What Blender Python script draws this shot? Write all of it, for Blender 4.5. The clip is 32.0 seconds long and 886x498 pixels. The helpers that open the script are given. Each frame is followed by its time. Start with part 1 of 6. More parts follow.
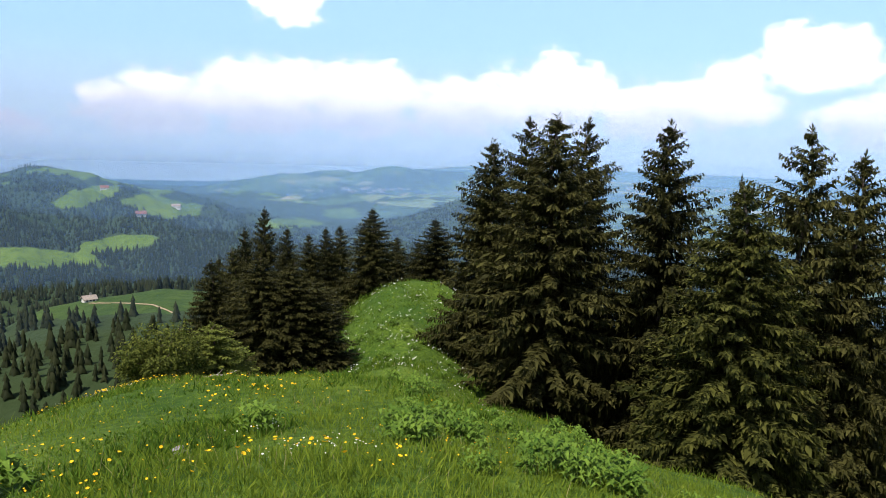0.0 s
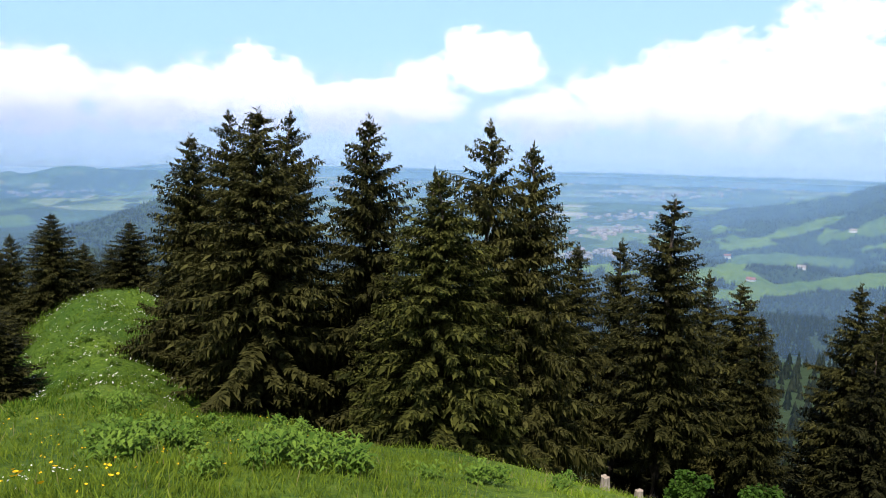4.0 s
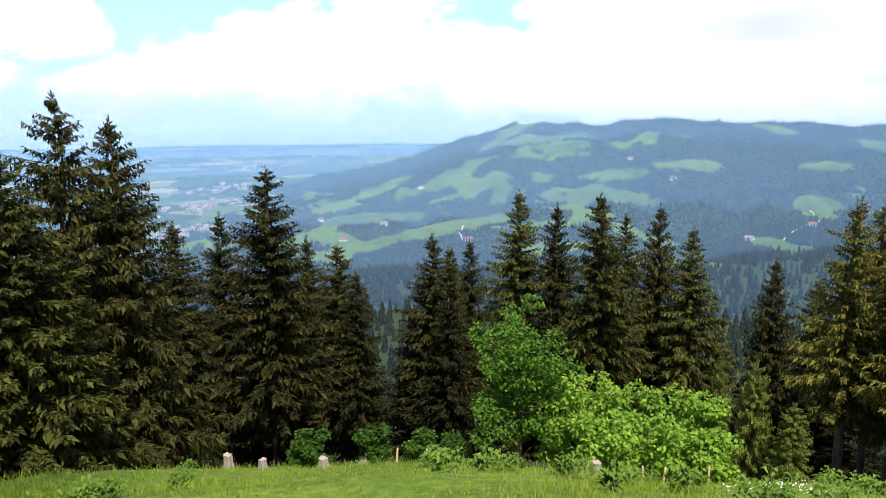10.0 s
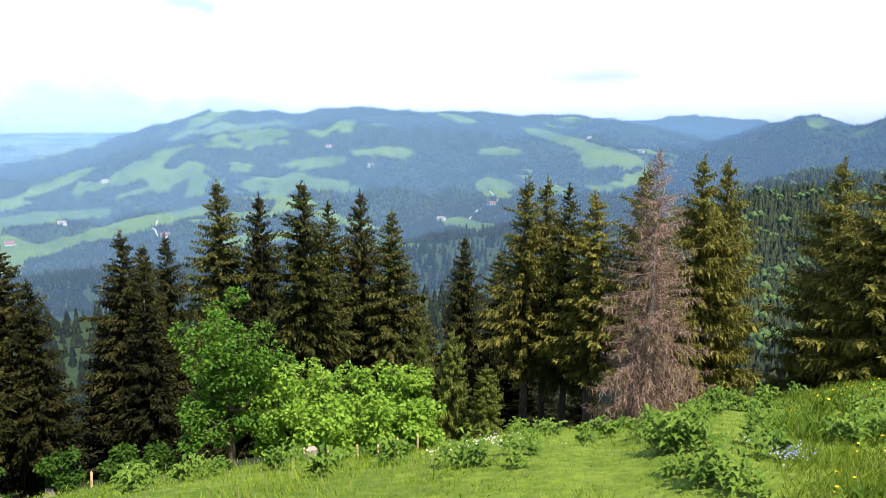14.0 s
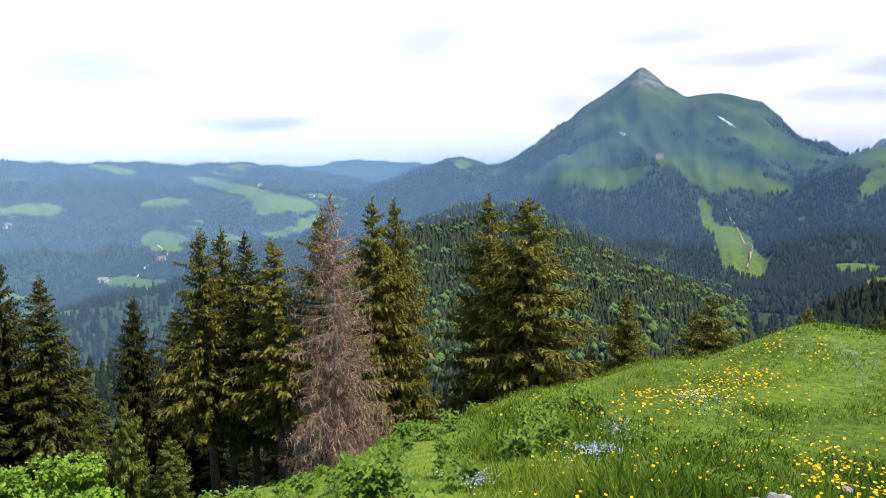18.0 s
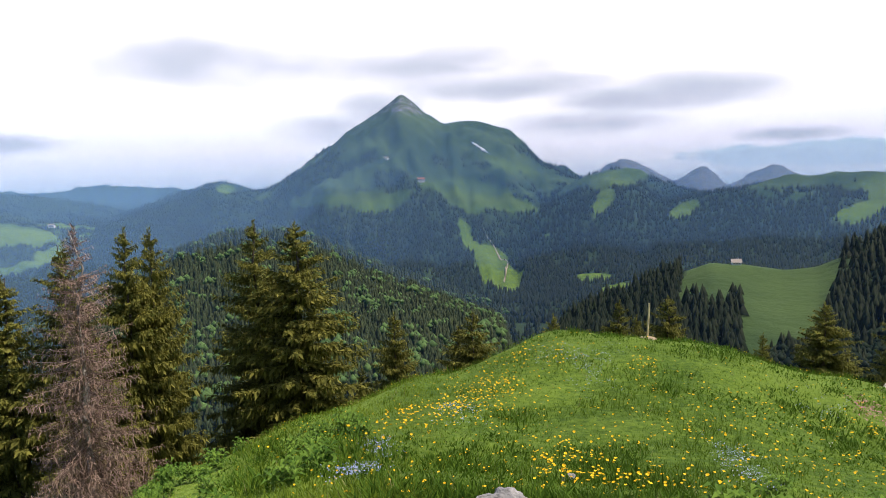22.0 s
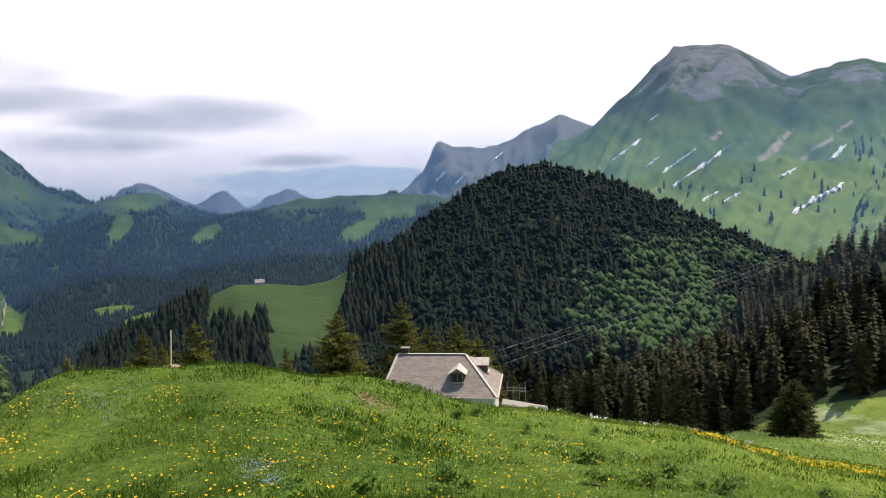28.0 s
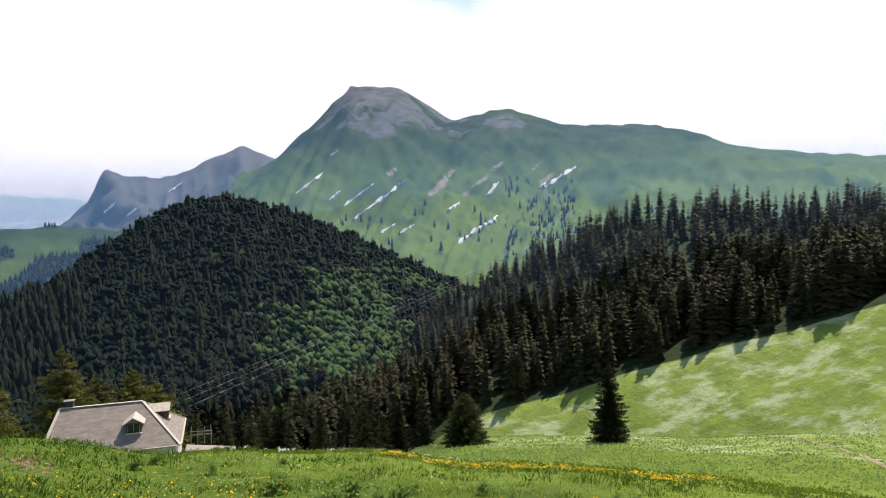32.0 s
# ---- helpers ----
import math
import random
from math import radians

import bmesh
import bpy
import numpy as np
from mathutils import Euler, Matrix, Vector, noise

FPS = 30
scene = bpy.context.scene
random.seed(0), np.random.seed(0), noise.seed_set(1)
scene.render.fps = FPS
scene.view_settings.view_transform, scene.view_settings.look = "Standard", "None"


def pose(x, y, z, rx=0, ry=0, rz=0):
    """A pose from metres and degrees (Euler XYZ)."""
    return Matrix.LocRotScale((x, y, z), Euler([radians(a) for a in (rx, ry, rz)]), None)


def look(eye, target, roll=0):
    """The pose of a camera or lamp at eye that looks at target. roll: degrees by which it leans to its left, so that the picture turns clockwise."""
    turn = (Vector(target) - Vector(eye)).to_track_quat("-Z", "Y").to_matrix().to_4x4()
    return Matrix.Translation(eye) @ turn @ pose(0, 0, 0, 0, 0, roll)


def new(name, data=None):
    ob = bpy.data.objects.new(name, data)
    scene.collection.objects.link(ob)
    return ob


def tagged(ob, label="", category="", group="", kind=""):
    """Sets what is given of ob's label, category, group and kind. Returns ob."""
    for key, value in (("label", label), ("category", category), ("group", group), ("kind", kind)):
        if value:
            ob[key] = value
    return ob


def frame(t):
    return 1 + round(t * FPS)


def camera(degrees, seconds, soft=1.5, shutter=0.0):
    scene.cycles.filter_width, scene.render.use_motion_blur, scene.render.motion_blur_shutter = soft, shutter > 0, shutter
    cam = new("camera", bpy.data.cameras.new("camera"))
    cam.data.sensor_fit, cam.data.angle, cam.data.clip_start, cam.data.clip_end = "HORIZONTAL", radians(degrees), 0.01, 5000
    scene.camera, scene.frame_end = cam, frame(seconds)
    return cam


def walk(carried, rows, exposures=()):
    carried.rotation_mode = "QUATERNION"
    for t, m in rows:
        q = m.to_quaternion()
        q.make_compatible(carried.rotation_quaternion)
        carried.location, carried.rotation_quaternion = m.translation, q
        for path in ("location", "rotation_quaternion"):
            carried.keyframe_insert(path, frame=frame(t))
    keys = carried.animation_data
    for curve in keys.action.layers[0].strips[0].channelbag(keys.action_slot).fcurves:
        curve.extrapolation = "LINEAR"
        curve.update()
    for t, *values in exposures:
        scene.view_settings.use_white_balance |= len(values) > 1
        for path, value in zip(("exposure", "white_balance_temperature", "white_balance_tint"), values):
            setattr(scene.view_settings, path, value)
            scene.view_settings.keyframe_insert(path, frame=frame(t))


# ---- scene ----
FOV = 62.92
ROWS = [
    (0.0, -0.070, -0.018, 1.707, 81.80, -1.86, 0.00),
    (0.5, -0.058, 0.025, 1.689, 81.58, -1.83, -2.88),
    (1.0, -0.031, 0.050, 1.671, 81.35, -1.68, -5.70),
    (1.5, -0.012, 0.056, 1.664, 81.19, -1.55, -8.54),
    (2.0, -0.007, 0.053, 1.662, 81.21, -1.49, -11.44),
    (2.5, -0.029, 0.034, 1.665, 81.42, -1.47, -14.39),
    (3.0, -0.070, 0.005, 1.663, 81.69, -1.42, -17.36),
    (3.5, -0.108, -0.013, 1.659, 81.95, -1.44, -20.31),
    (5.5, -0.098, -0.038, 1.637, 81.93, -0.72, -31.24),
    (6.0, -0.113, -0.018, 1.639, 81.80, -0.66, -34.37),
    (6.5, -0.128, 0.011, 1.639, 81.70, -0.66, -37.60),
    (7.0, -0.114, 0.030, 1.638, 81.57, -0.56, -40.79),
    (7.5, -0.075, 0.042, 1.635, 81.37, -0.46, -43.86),
    (8.0, -0.037, 0.050, 1.631, 81.07, -0.26, -46.48),
    (8.5, -0.024, 0.054, 1.639, 80.77, -0.06, -48.59),
    (9.0, -0.036, 0.030, 1.658, 80.54, 0.07, -50.57),
    (9.5, -0.056, 0.010, 1.684, 80.34, 0.14, -52.57),
    (10.0, -0.069, -0.009, 1.695, 80.18, 0.15, -54.60),
    (10.5, -0.080, -0.032, 1.694, 80.03, 0.12, -56.91),
    (11.0, -0.082, -0.053, 1.686, 79.91, -0.06, -59.45),
    (11.5, -0.092, -0.076, 1.678, 79.69, -0.21, -62.23),
    (12.0, -0.102, -0.101, 1.676, 79.49, -0.27, -65.01),
    (12.5, -0.092, -0.100, 1.664, 79.31, -0.23, -67.78),
    (13.0, -0.050, -0.089, 1.650, 79.19, -0.12, -70.68),
    (13.5, 0.032, -0.064, 1.635, 79.19, -0.14, -74.08),
    (14.0, 0.129, -0.024, 1.629, 79.30, -0.25, -77.87),
    (14.5, 0.215, 0.018, 1.628, 79.49, -0.28, -81.64),
    (16.5, 0.403, -0.038, 1.635, 81.01, 0.66, -94.36),
    (17.0, 0.430, -0.061, 1.638, 81.53, 0.92, -97.29),
    (17.5, 0.440, -0.062, 1.653, 82.11, 1.18, -100.27),
    (18.0, 0.390, -0.048, 1.649, 82.70, 1.15, -103.36),
    (18.5, 0.319, -0.020, 1.657, 83.27, 1.17, -106.52),
    (19.0, 0.254, 0.027, 1.684, 83.91, 1.30, -109.08),
    (19.5, 0.204, 0.080, 1.711, 84.39, 1.57, -110.88),
    (20.0, 0.164, 0.100, 1.728, 84.68, 1.63, -112.56),
    (20.5, 0.120, 0.078, 1.744, 84.73, 1.76, -114.39),
    (21.0, 0.089, 0.037, 1.756, 84.54, 1.75, -116.55),
    (21.5, 0.064, -0.016, 1.754, 84.34, 1.57, -119.00),
    (22.0, 0.071, -0.073, 1.753, 84.16, 1.45, -121.58),
    (22.5, 0.088, -0.123, 1.738, 84.03, 1.27, -124.17),
    (23.0, 0.115, -0.161, 1.722, 83.90, 1.10, -126.87),
    (23.5, 0.125, -0.165, 1.720, 83.72, 0.98, -129.50),
    (24.0, 0.094, -0.137, 1.740, 83.42, 1.16, -132.34),
    (24.5, 0.028, -0.094, 1.766, 83.27, 1.32, -135.48),
    (25.0, -0.045, -0.043, 1.787, 83.39, 1.40, -138.97),
    (25.5, -0.095, -0.001, 1.784, 83.70, 1.30, -142.59),
    (27.5, -0.111, -0.083, 1.738, 84.78, 1.55, -155.23),
    (28.0, -0.111, -0.107, 1.739, 85.07, 1.63, -158.11),
    (28.5, -0.119, -0.115, 1.743, 85.36, 1.66, -161.00),
    (29.0, -0.141, -0.096, 1.746, 85.60, 1.64, -163.89),
    (29.5, -0.170, -0.034, 1.748, 85.78, 1.53, -166.95),
    (30.0, -0.205, 0.057, 1.763, 85.96, 1.54, -170.09),
    (30.5, -0.225, 0.152, 1.776, 86.14, 1.55, -173.25),
    (31.0, -0.236, 0.226, 1.784, 86.34, 1.58, -176.45),
    (31.5, -0.252, 0.270, 1.795, 86.61, 1.57, -179.57),
    (32.0, -0.272, 0.296, 1.805, 86.95, 1.51, -182.65),
]

# ---------------------------------------------------------------- camera
cam = camera(FOV, 32.0, soft=0.75)
EXPOSURES = [(t, s, 6500.0, 20.0) for t, s in ((0.0, 0.36), (6.0, 0.36), (9.0, 0.52), (12.0, 0.80), (15.5, 0.88), (18.0, 0.66), (21.0, 0.34), (24.0, 0.26), (28.0, 0.14), (32.0, 0.14))]
walk(cam, [(r[0], pose(*r[1:])) for r in ROWS], EXPOSURES)

# ---------------------------------------------------------------- light
SUN_AZ, SUN_EL = 220.0, 60.0        # degrees clockwise from +y, and above the horizon
world = bpy.data.worlds.new("world")
scene.world = world
world.use_nodes = True


class Nodes:
    """A small writer of node trees."""

    def __init__(self, tree):
        self.t = tree
        tree.nodes.clear()

    def add(self, kind, **settings):
        n = self.t.nodes.new(kind)
        for key, value in settings.items():
            if key == "ramp":
                el = n.color_ramp.elements
                while len(el) < len(value):
                    el.new(0.5)
                for e, (p, c) in zip(el, value):
                    e.position, e.color = p, (*c, 1) if len(c) == 3 else c
            elif key == "op":
                n.operation = value
            elif key == "blend":
                n.blend_type = value
            elif key == "data":
                n.data_type = value
            elif key == "attr":
                n.attribute_name = value
            elif key == "clamp":
                n.use_clamp = value
            elif key == "sky":
                n.sky_type = value
            elif key == "interp":
                n.interpolation_type = value
        return n

    def put(self, node, **inputs):
        for key, value in inputs.items():
            sock = node.inputs[int(key[1:])] if key[0] == "i" and key[1:].isdigit() else node.inputs[key.replace("_", " ")]
            if isinstance(value, bpy.types.NodeSocket):
                self.t.links.new(value, sock)
            else:
                sock.default_value = value
        return node

    def math(self, op, a, b=0.0, c=0.0, clamp=False):
        n = self.add("ShaderNodeMath", op=op, clamp=clamp)
        return self.put(n, i0=a, i1=b, i2=c).outputs[0]

    def step(self, x, lo, hi, a=0.0, b=1.0):
        n = self.add("ShaderNodeMapRange", interp="SMOOTHSTEP")
        return self.put(n, i0=x, i1=lo, i2=hi, i3=a, i4=b).outputs[0]

    def noise(self, vec, scale, detail=4.0, rough=0.55, out="Fac"):
        n = self.add("ShaderNodeTexNoise")
        return self.put(n, Vector=vec, Scale=scale, Detail=detail, Roughness=rough).outputs[out]

    def mix(self, fac, a, b, blend="MIX"):
        n = self.add("ShaderNodeMix", data="RGBA", blend=blend)
        self.put(n, i0=fac, i6=a, i7=b)
        return n.outputs[2]

    def scaled(self, vec, s):
        n = self.add("ShaderNodeVectorMath", op="MULTIPLY")
        return self.put(n, i0=vec, i1=s).outputs[0]


def rgb(r, g, b):
    return (r, g, b, 1.0)


w = Nodes(world.node_tree)
sky = w.add("ShaderNodeTexSky", sky="NISHITA")
sky.sun_disc = False
sky.sun_elevation, sky.sun_rotation = radians(SUN_EL), radians(SUN_AZ)
sky.altitude, sky.air_density, sky.dust_density, sky.ozone_density = 1500, 1.0, 0.6, 1.5
co = w.add("ShaderNodeTexCoord").outputs["Generated"]
sep = w.put(w.add("ShaderNodeSeparateXYZ"), Vector=co)
X, Y, Z = sep.outputs
above = w.put(w.add("ShaderNodeCombineXYZ"), X=X, Y=Y, Z=w.math("MAXIMUM", Z, 0.03))
w.put(sky, Vector=above.outputs[0])
# direction and height in degrees; cloud heaps stand over the plain, a broken white deck closes over the mountains
AZ_ = w.math("MULTIPLY", w.math("ARCTAN2", X, Y), 57.29578)
AZ_ = w.math("ADD", AZ_, w.math("MULTIPLY", w.math("LESS_THAN", AZ_, -70.0), 360.0))
EL_ = w.math("MULTIPLY", w.math("ARCSINE", Z), 57.29578)
place = w.put(w.add("ShaderNodeCombineXYZ"), X=AZ_, Y=EL_, Z=0.0).outputs[0]
billow = w.noise(w.scaled(place, (0.40, 0.58, 1.0)), 1.0, 9.0, 0.62)
puff = w.noise(w.scaled(place, (0.085, 0.17, 1.0)), 1.0, 6.0, 0.52)
wisp = w.noise(w.scaled(place, (0.07, 0.26, 1.0)), 1.0, 8.0, 0.60)


def heap_field(marks):
    """The highest of many soft ovals: direction, height, half width, half height."""
    best = None
    for ca, ce, wa, we in marks:
        du = w.math("DIVIDE", w.math("SUBTRACT", AZ_, ca), wa)
        dv = w.math("DIVIDE", w.math("SUBTRACT", EL_, ce), we)
        v = w.math("SUBTRACT", 1.0, w.math("MULTIPLY_ADD", du, du, w.math("MULTIPLY", dv, dv)))
        best = v if best is None else w.math("MAXIMUM", best, v)
    return w.math("MAXIMUM", best, -4.0)


HEAPS = [(-21.5, 2.1, 4.6, 2.6), (-14, 3.2, 5.0, 3.0), (-6.5, 3.3, 5.0, 2.9), (1.5, 2.8, 5.5, 2.4), (8.5, 3.8, 5.0, 3.2), (16, 2.9, 5.0, 2.2), (21, 4.2, 4.0, 2.3), (26.5, 6.4, 4.4, 2.5),
         (-12, 10.2, 3.2, 2.0), (-31, .3, 2.6, 1.1), (31, 2.6, 4.5, 2.3), (38, 4.0, 6, 2.6), (45, 4.6, 7, 4.2), (51, 6.2, 6, 4.6), (58, 4.0, 9, 3.4), (66, 7.5, 6, 5), (-31, 11, 7, 1.6)]
DECK = [(84, 6, 22, 9), (118, 8, 36, 14), (160, 9, 34, 14), (205, 10, 26, 13), (66, 3.6, 10, 3.0), (240, 12, 30, 20)]
GREY = [(80, 6.2, 7, 1.0), (88.3, 2.7, 5, .8), (78, 6.9, 7, 1.7), (103, 7.8, 9, 1.5), (120, 8.6, 14, 1.7), (108, 9.0, 12, 1.8), (126, 6.9, 9, 1.2), (138, 5.4, 8, 1.0), (147, 2.3, 4, .5),
        (140, 5.8, 6, 1.4), (112, 3.8, 4, 1.3), (133, 3.6, 6, 1.0), (172, 3.0, 4, 1.0), (116.5, 5.2, 3.4, 1.4)]
BLUE_GAPS = [(58.8, 9.2, 3.0, 1.0), (62, 7.6, 3.0, .8), (150, .9, 9, .9)]
heaps = w.math("ADD", heap_field(HEAPS), w.math("MULTIPLY_ADD", billow, 3.4, -1.50))
heaps = w.math("ADD", heaps, w.math("MULTIPLY_ADD", puff, 1.2, -0.6))
open_deck = w.math("SUBTRACT", heap_field(DECK), w.math("MULTIPLY", w.step(w.math("ADD", heap_field(BLUE_GAPS), w.math("MULTIPLY_ADD", billow, 3.0, -1.5)), -.6, 1.2), 1.5))
open_deck = w.math("ADD", w.math("MULTIPLY", open_deck, 1.5), w.math("MULTIPLY_ADD", puff, 2.0, -0.7))
far_sky = w.step(w.noise(co, 2.2, 6.0, 0.55), 0.55, 0.68, 0.0, 0.8)
over = w.step(EL_, 13.0, 24.0)
soft_edge = w.step(AZ_, 20.0, 60.0, 0.75, 1.0)
body = w.math("MAXIMUM", heaps, open_deck)
mask = w.put(w.add("ShaderNodeMapRange", interp="SMOOTHSTEP"), i0=body, i1=-0.12, i2=soft_edge).outputs[0]
mask = w.math("MULTIPLY", mask, w.step(EL_, -1.4, 1.6))
mask = w.mix(over, mask, far_sky)
shade = w.step(w.math("ADD", heap_field(GREY), w.math("MULTIPLY_ADD", wisp, 4.4, -2.3)), -0.9, 1.5, 0.0, 0.88)
fold = w.step(w.math("SUBTRACT", billow, w.math("MULTIPLY", w.step(heaps, 0.2, 1.6), 0.10)), 0.30, 0.50, 0.22, 0.0)
white = w.mix(shade, rgb(1.32, 1.32, 1.33), rgb(0.52, 0.58, 0.65))
white = w.mix(w.math("MULTIPLY", fold, w.step(AZ_, 30, 70, 1.0, 0.3)), white, rgb(0.70, 0.74, 0.82))
blue_air = w.mix(w.step(EL_, 13.0, 30.0, 0.6, 0.0), sky.outputs[0], rgb(3.3, 5.9, 7.5))
under = w.math("MULTIPLY", w.step(w.math("ADD", EL_, w.math("MULTIPLY", billow, 2.0)), 2.2, 5.0, 0.75, 0.0), w.step(AZ_, 30, 60, 1.0, 0.2))
white = w.mix(under, white, rgb(0.74, 0.76, 0.86))
hazed = w.mix(w.step(EL_, -1.0, 8.0, 0.80, 0.0), blue_air, rgb(5.7, 6.7, 7.6))
low = w.put(w.add("ShaderNodeBackground"), Color=hazed, Strength=0.135)
high = w.put(w.add("ShaderNodeBackground"), Color=white, Strength=1.0)
both = w.put(w.add("ShaderNodeMixShader"), i0=mask, i1=low.outputs[0], i2=high.outputs[0])
w.put(w.add("ShaderNodeOutputWorld"), Surface=both.outputs[0])

sun = new("sun", bpy.data.lights.new("sun", "SUN"))
sun.data.energy, sun.data.angle, sun.data.color = 5.0, radians(0.6), (1.0, 0.94, 0.80)
sa, se = radians(SUN_AZ), radians(SUN_EL)
sun.matrix_world = look((0, 0, 0), (-math.sin(sa) * math.cos(se), -math.cos(sa) * math.cos(se), -math.sin(se)))


# ---------------------------------------------------------------- materials
def material(name):
    m = bpy.data.materials.new(name)
    m.use_nodes = True
    n = Nodes(m.node_tree)
    return m, n


def finish(n, colour, rough=0.8, bump=None, strength=0.3, metal=0.0, distance=0.02, spec=0.3):
    p = n.add("ShaderNodeBsdfPrincipled")
    n.put(p, Base_Color=colour, Roughness=rough, Metallic=metal, Specular_IOR_Level=spec)
    if bump is not None:
        b = n.put(n.add("ShaderNodeBump"), Strength=strength, Distance=distance, Height=bump)
        n.put(p, Normal=b.outputs[0])
    n.put(n.add("ShaderNodeOutputMaterial"), Surface=p.outputs[0])


def leafy(name, dark, light, rough=0.65, trans=0.25, patch=0.35):
    """Foliage: each piece its own tone, patches over the crown, some light let through."""
    m, n = material(name)
    g = n.add("ShaderNodeNewGeometry")
    o = n.add("ShaderNodeObjectInfo")
    c = n.add("ShaderNodeTexCoord").outputs["Object"]
    f = n.math("MULTIPLY_ADD", g.outputs["Random Per Island"], 0.60, n.math("MULTIPLY", n.noise(c, 0.9, 3), 0.40))
    f = n.math("ADD", f, n.math("MULTIPLY_ADD", o.outputs["Random"], patch, -patch / 2), clamp=True)
    col = n.mix(f, rgb(*dark), rgb(*light))
    p = n.put(n.add("ShaderNodeBsdfPrincipled"), Base_Color=col, Roughness=rough, Specular_IOR_Level=0.06)
    t = n.put(n.add("ShaderNodeBsdfTranslucent"), Color=col)
    s = n.put(n.add("ShaderNodeMixShader"), i0=trans, i1=p.outputs[0], i2=t.outputs[0])
    n.put(n.add("ShaderNodeOutputMaterial"), Surface=s.outputs[0])
    return m


def plain(name, a, b, scale=4.0, rough=0.8, bump=0.3, metal=0.0, stretch=(1, 1, 1)):
    """Two tones mixed by grain at two scales, with relief."""
    m, n = material(name)
    c = n.scaled(n.add("ShaderNodeTexCoord").outputs["Object"], stretch)
    fine, coarse = n.noise(c, scale * 6, 6), n.noise(c, scale, 3)
    f = n.math("MULTIPLY_ADD", fine, 0.5, n.math("MULTIPLY", coarse, 0.5))
    f = n.step(f, 0.32, 0.68)
    finish(n, n.mix(f, rgb(*a), rgb(*b)), rough, fine, bump, metal)
    return m


def terrain_material():
    m, n = material("alpine_land")
    c = n.add("ShaderNodeTexCoord").outputs["Object"]
    wood = n.add("ShaderNodeAttribute", attr="wood").outputs["Fac"]
    rock = n.add("ShaderNodeAttribute", attr="rock").outputs["Fac"]
    pale = n.add("ShaderNodeAttribute", attr="pale").outputs["Fac"]
    dry = n.add("ShaderNodeAttribute", attr="dry").outputs["Fac"]
    plough = n.add("ShaderNodeAttribute", attr="plough").outputs["Fac"]
    big, mid, fine = n.noise(c, 0.006, 5), n.noise(c, 0.16, 8, 0.62), n.noise(c, 7.0, 9, 0.72)
    f = n.math("MULTIPLY_ADD", mid, 0.32, n.math("MULTIPLY_ADD", fine, 0.44, n.math("MULTIPLY", big, 0.24)))
    grass = n.mix(n.step(f, 0.40, 0.60), rgb(0.026, 0.066, 0.007), rgb(0.118, 0.180, 0.019))
    hay = n.mix(fine, rgb(0.20, 0.22, 0.05), rgb(0.34, 0.33, 0.13))
    grass = n.mix(n.math("MULTIPLY", dry, n.step(mid, 0.35, 0.6, 0.4, 1.0)), grass, hay)
    streak = n.noise(n.scaled(c, (0.05, 0.16, 0.3)), 1.0, 6, 0.62)
    # pale is light-toned meadow grass, and also grass brightened to look sunlit
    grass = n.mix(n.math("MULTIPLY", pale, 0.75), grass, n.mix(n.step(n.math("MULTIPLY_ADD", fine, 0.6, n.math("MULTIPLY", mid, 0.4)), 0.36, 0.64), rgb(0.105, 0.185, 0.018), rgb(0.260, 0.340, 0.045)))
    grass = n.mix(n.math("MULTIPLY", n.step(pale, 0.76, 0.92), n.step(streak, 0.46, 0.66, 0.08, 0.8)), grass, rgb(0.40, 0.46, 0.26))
    alp = n.add("ShaderNodeAttribute", attr="alp").outputs["Fac"]
    # dark high-alp grass, also laid where cloud shade is put into the colour
    grass = n.mix(alp, grass, n.mix(n.step(big, 0.35, 0.65), rgb(0.020, 0.042, 0.014), rgb(0.048, 0.080, 0.022)))
    floor = n.mix(mid, rgb(0.018, 0.035, 0.012), rgb(0.035, 0.055, 0.02))
    plots = n.put(n.add("ShaderNodeTexVoronoi"), Vector=n.scaled(c, (1.0, 1.4, 0.0)), Scale=0.006)
    tone = n.put(n.add("ShaderNodeSeparateColor"), Color=plots.outputs["Color"]).outputs[0]
    crops = n.put(n.add("ShaderNodeValToRGB", ramp=[(0.0, (0.025, 0.05, 0.02)), (0.35, (0.045, 0.085, 0.03)), (0.60, (0.09, 0.14, 0.045)), (0.80, (0.15, 0.19, 0.075)), (0.92, (0.22, 0.22, 0.12)), (1.0, (0.28, 0.26, 0.17))]), Fac=tone).outputs[0]
    grass = n.mix(plough, grass, crops)
    col = n.mix(n.step(wood, 0.35, 0.65), grass, floor)
    stone = n.mix(n.noise(c, 0.05, 7, 0.65), rgb(0.065, 0.070, 0.075), rgb(0.21, 0.205, 0.20))
    edge = n.math("ADD", rock, n.math("MULTIPLY_ADD", n.noise(c, 0.03, 6, 0.65), 0.7, -0.35))
    col = n.mix(n.step(edge, 0.4, 0.6), col, stone)
    scree = n.add("ShaderNodeAttribute", attr="scree").outputs["Fac"]
    torn = n.math("ADD", scree, n.math("MULTIPLY_ADD", n.noise(c, 0.04, 6, 0.7), 0.9, -0.45))
    col = n.mix(n.step(torn, 0.35, 0.7, 0.0, 0.85), col, n.mix(mid, rgb(0.25, 0.19, 0.14), rgb(0.40, 0.33, 0.27)))
    relief = n.math("ADD", n.math("MULTIPLY", fine, 0.22), n.math("MULTIPLY", mid, 1.0))
    relief = n.math("ADD", relief, n.math("MULTIPLY", n.noise(c, 0.02, 7, 0.62), 15.0))
    finish(n, col, 0.9, relief, 0.5, distance=0.6, spec=0.1)
    return m


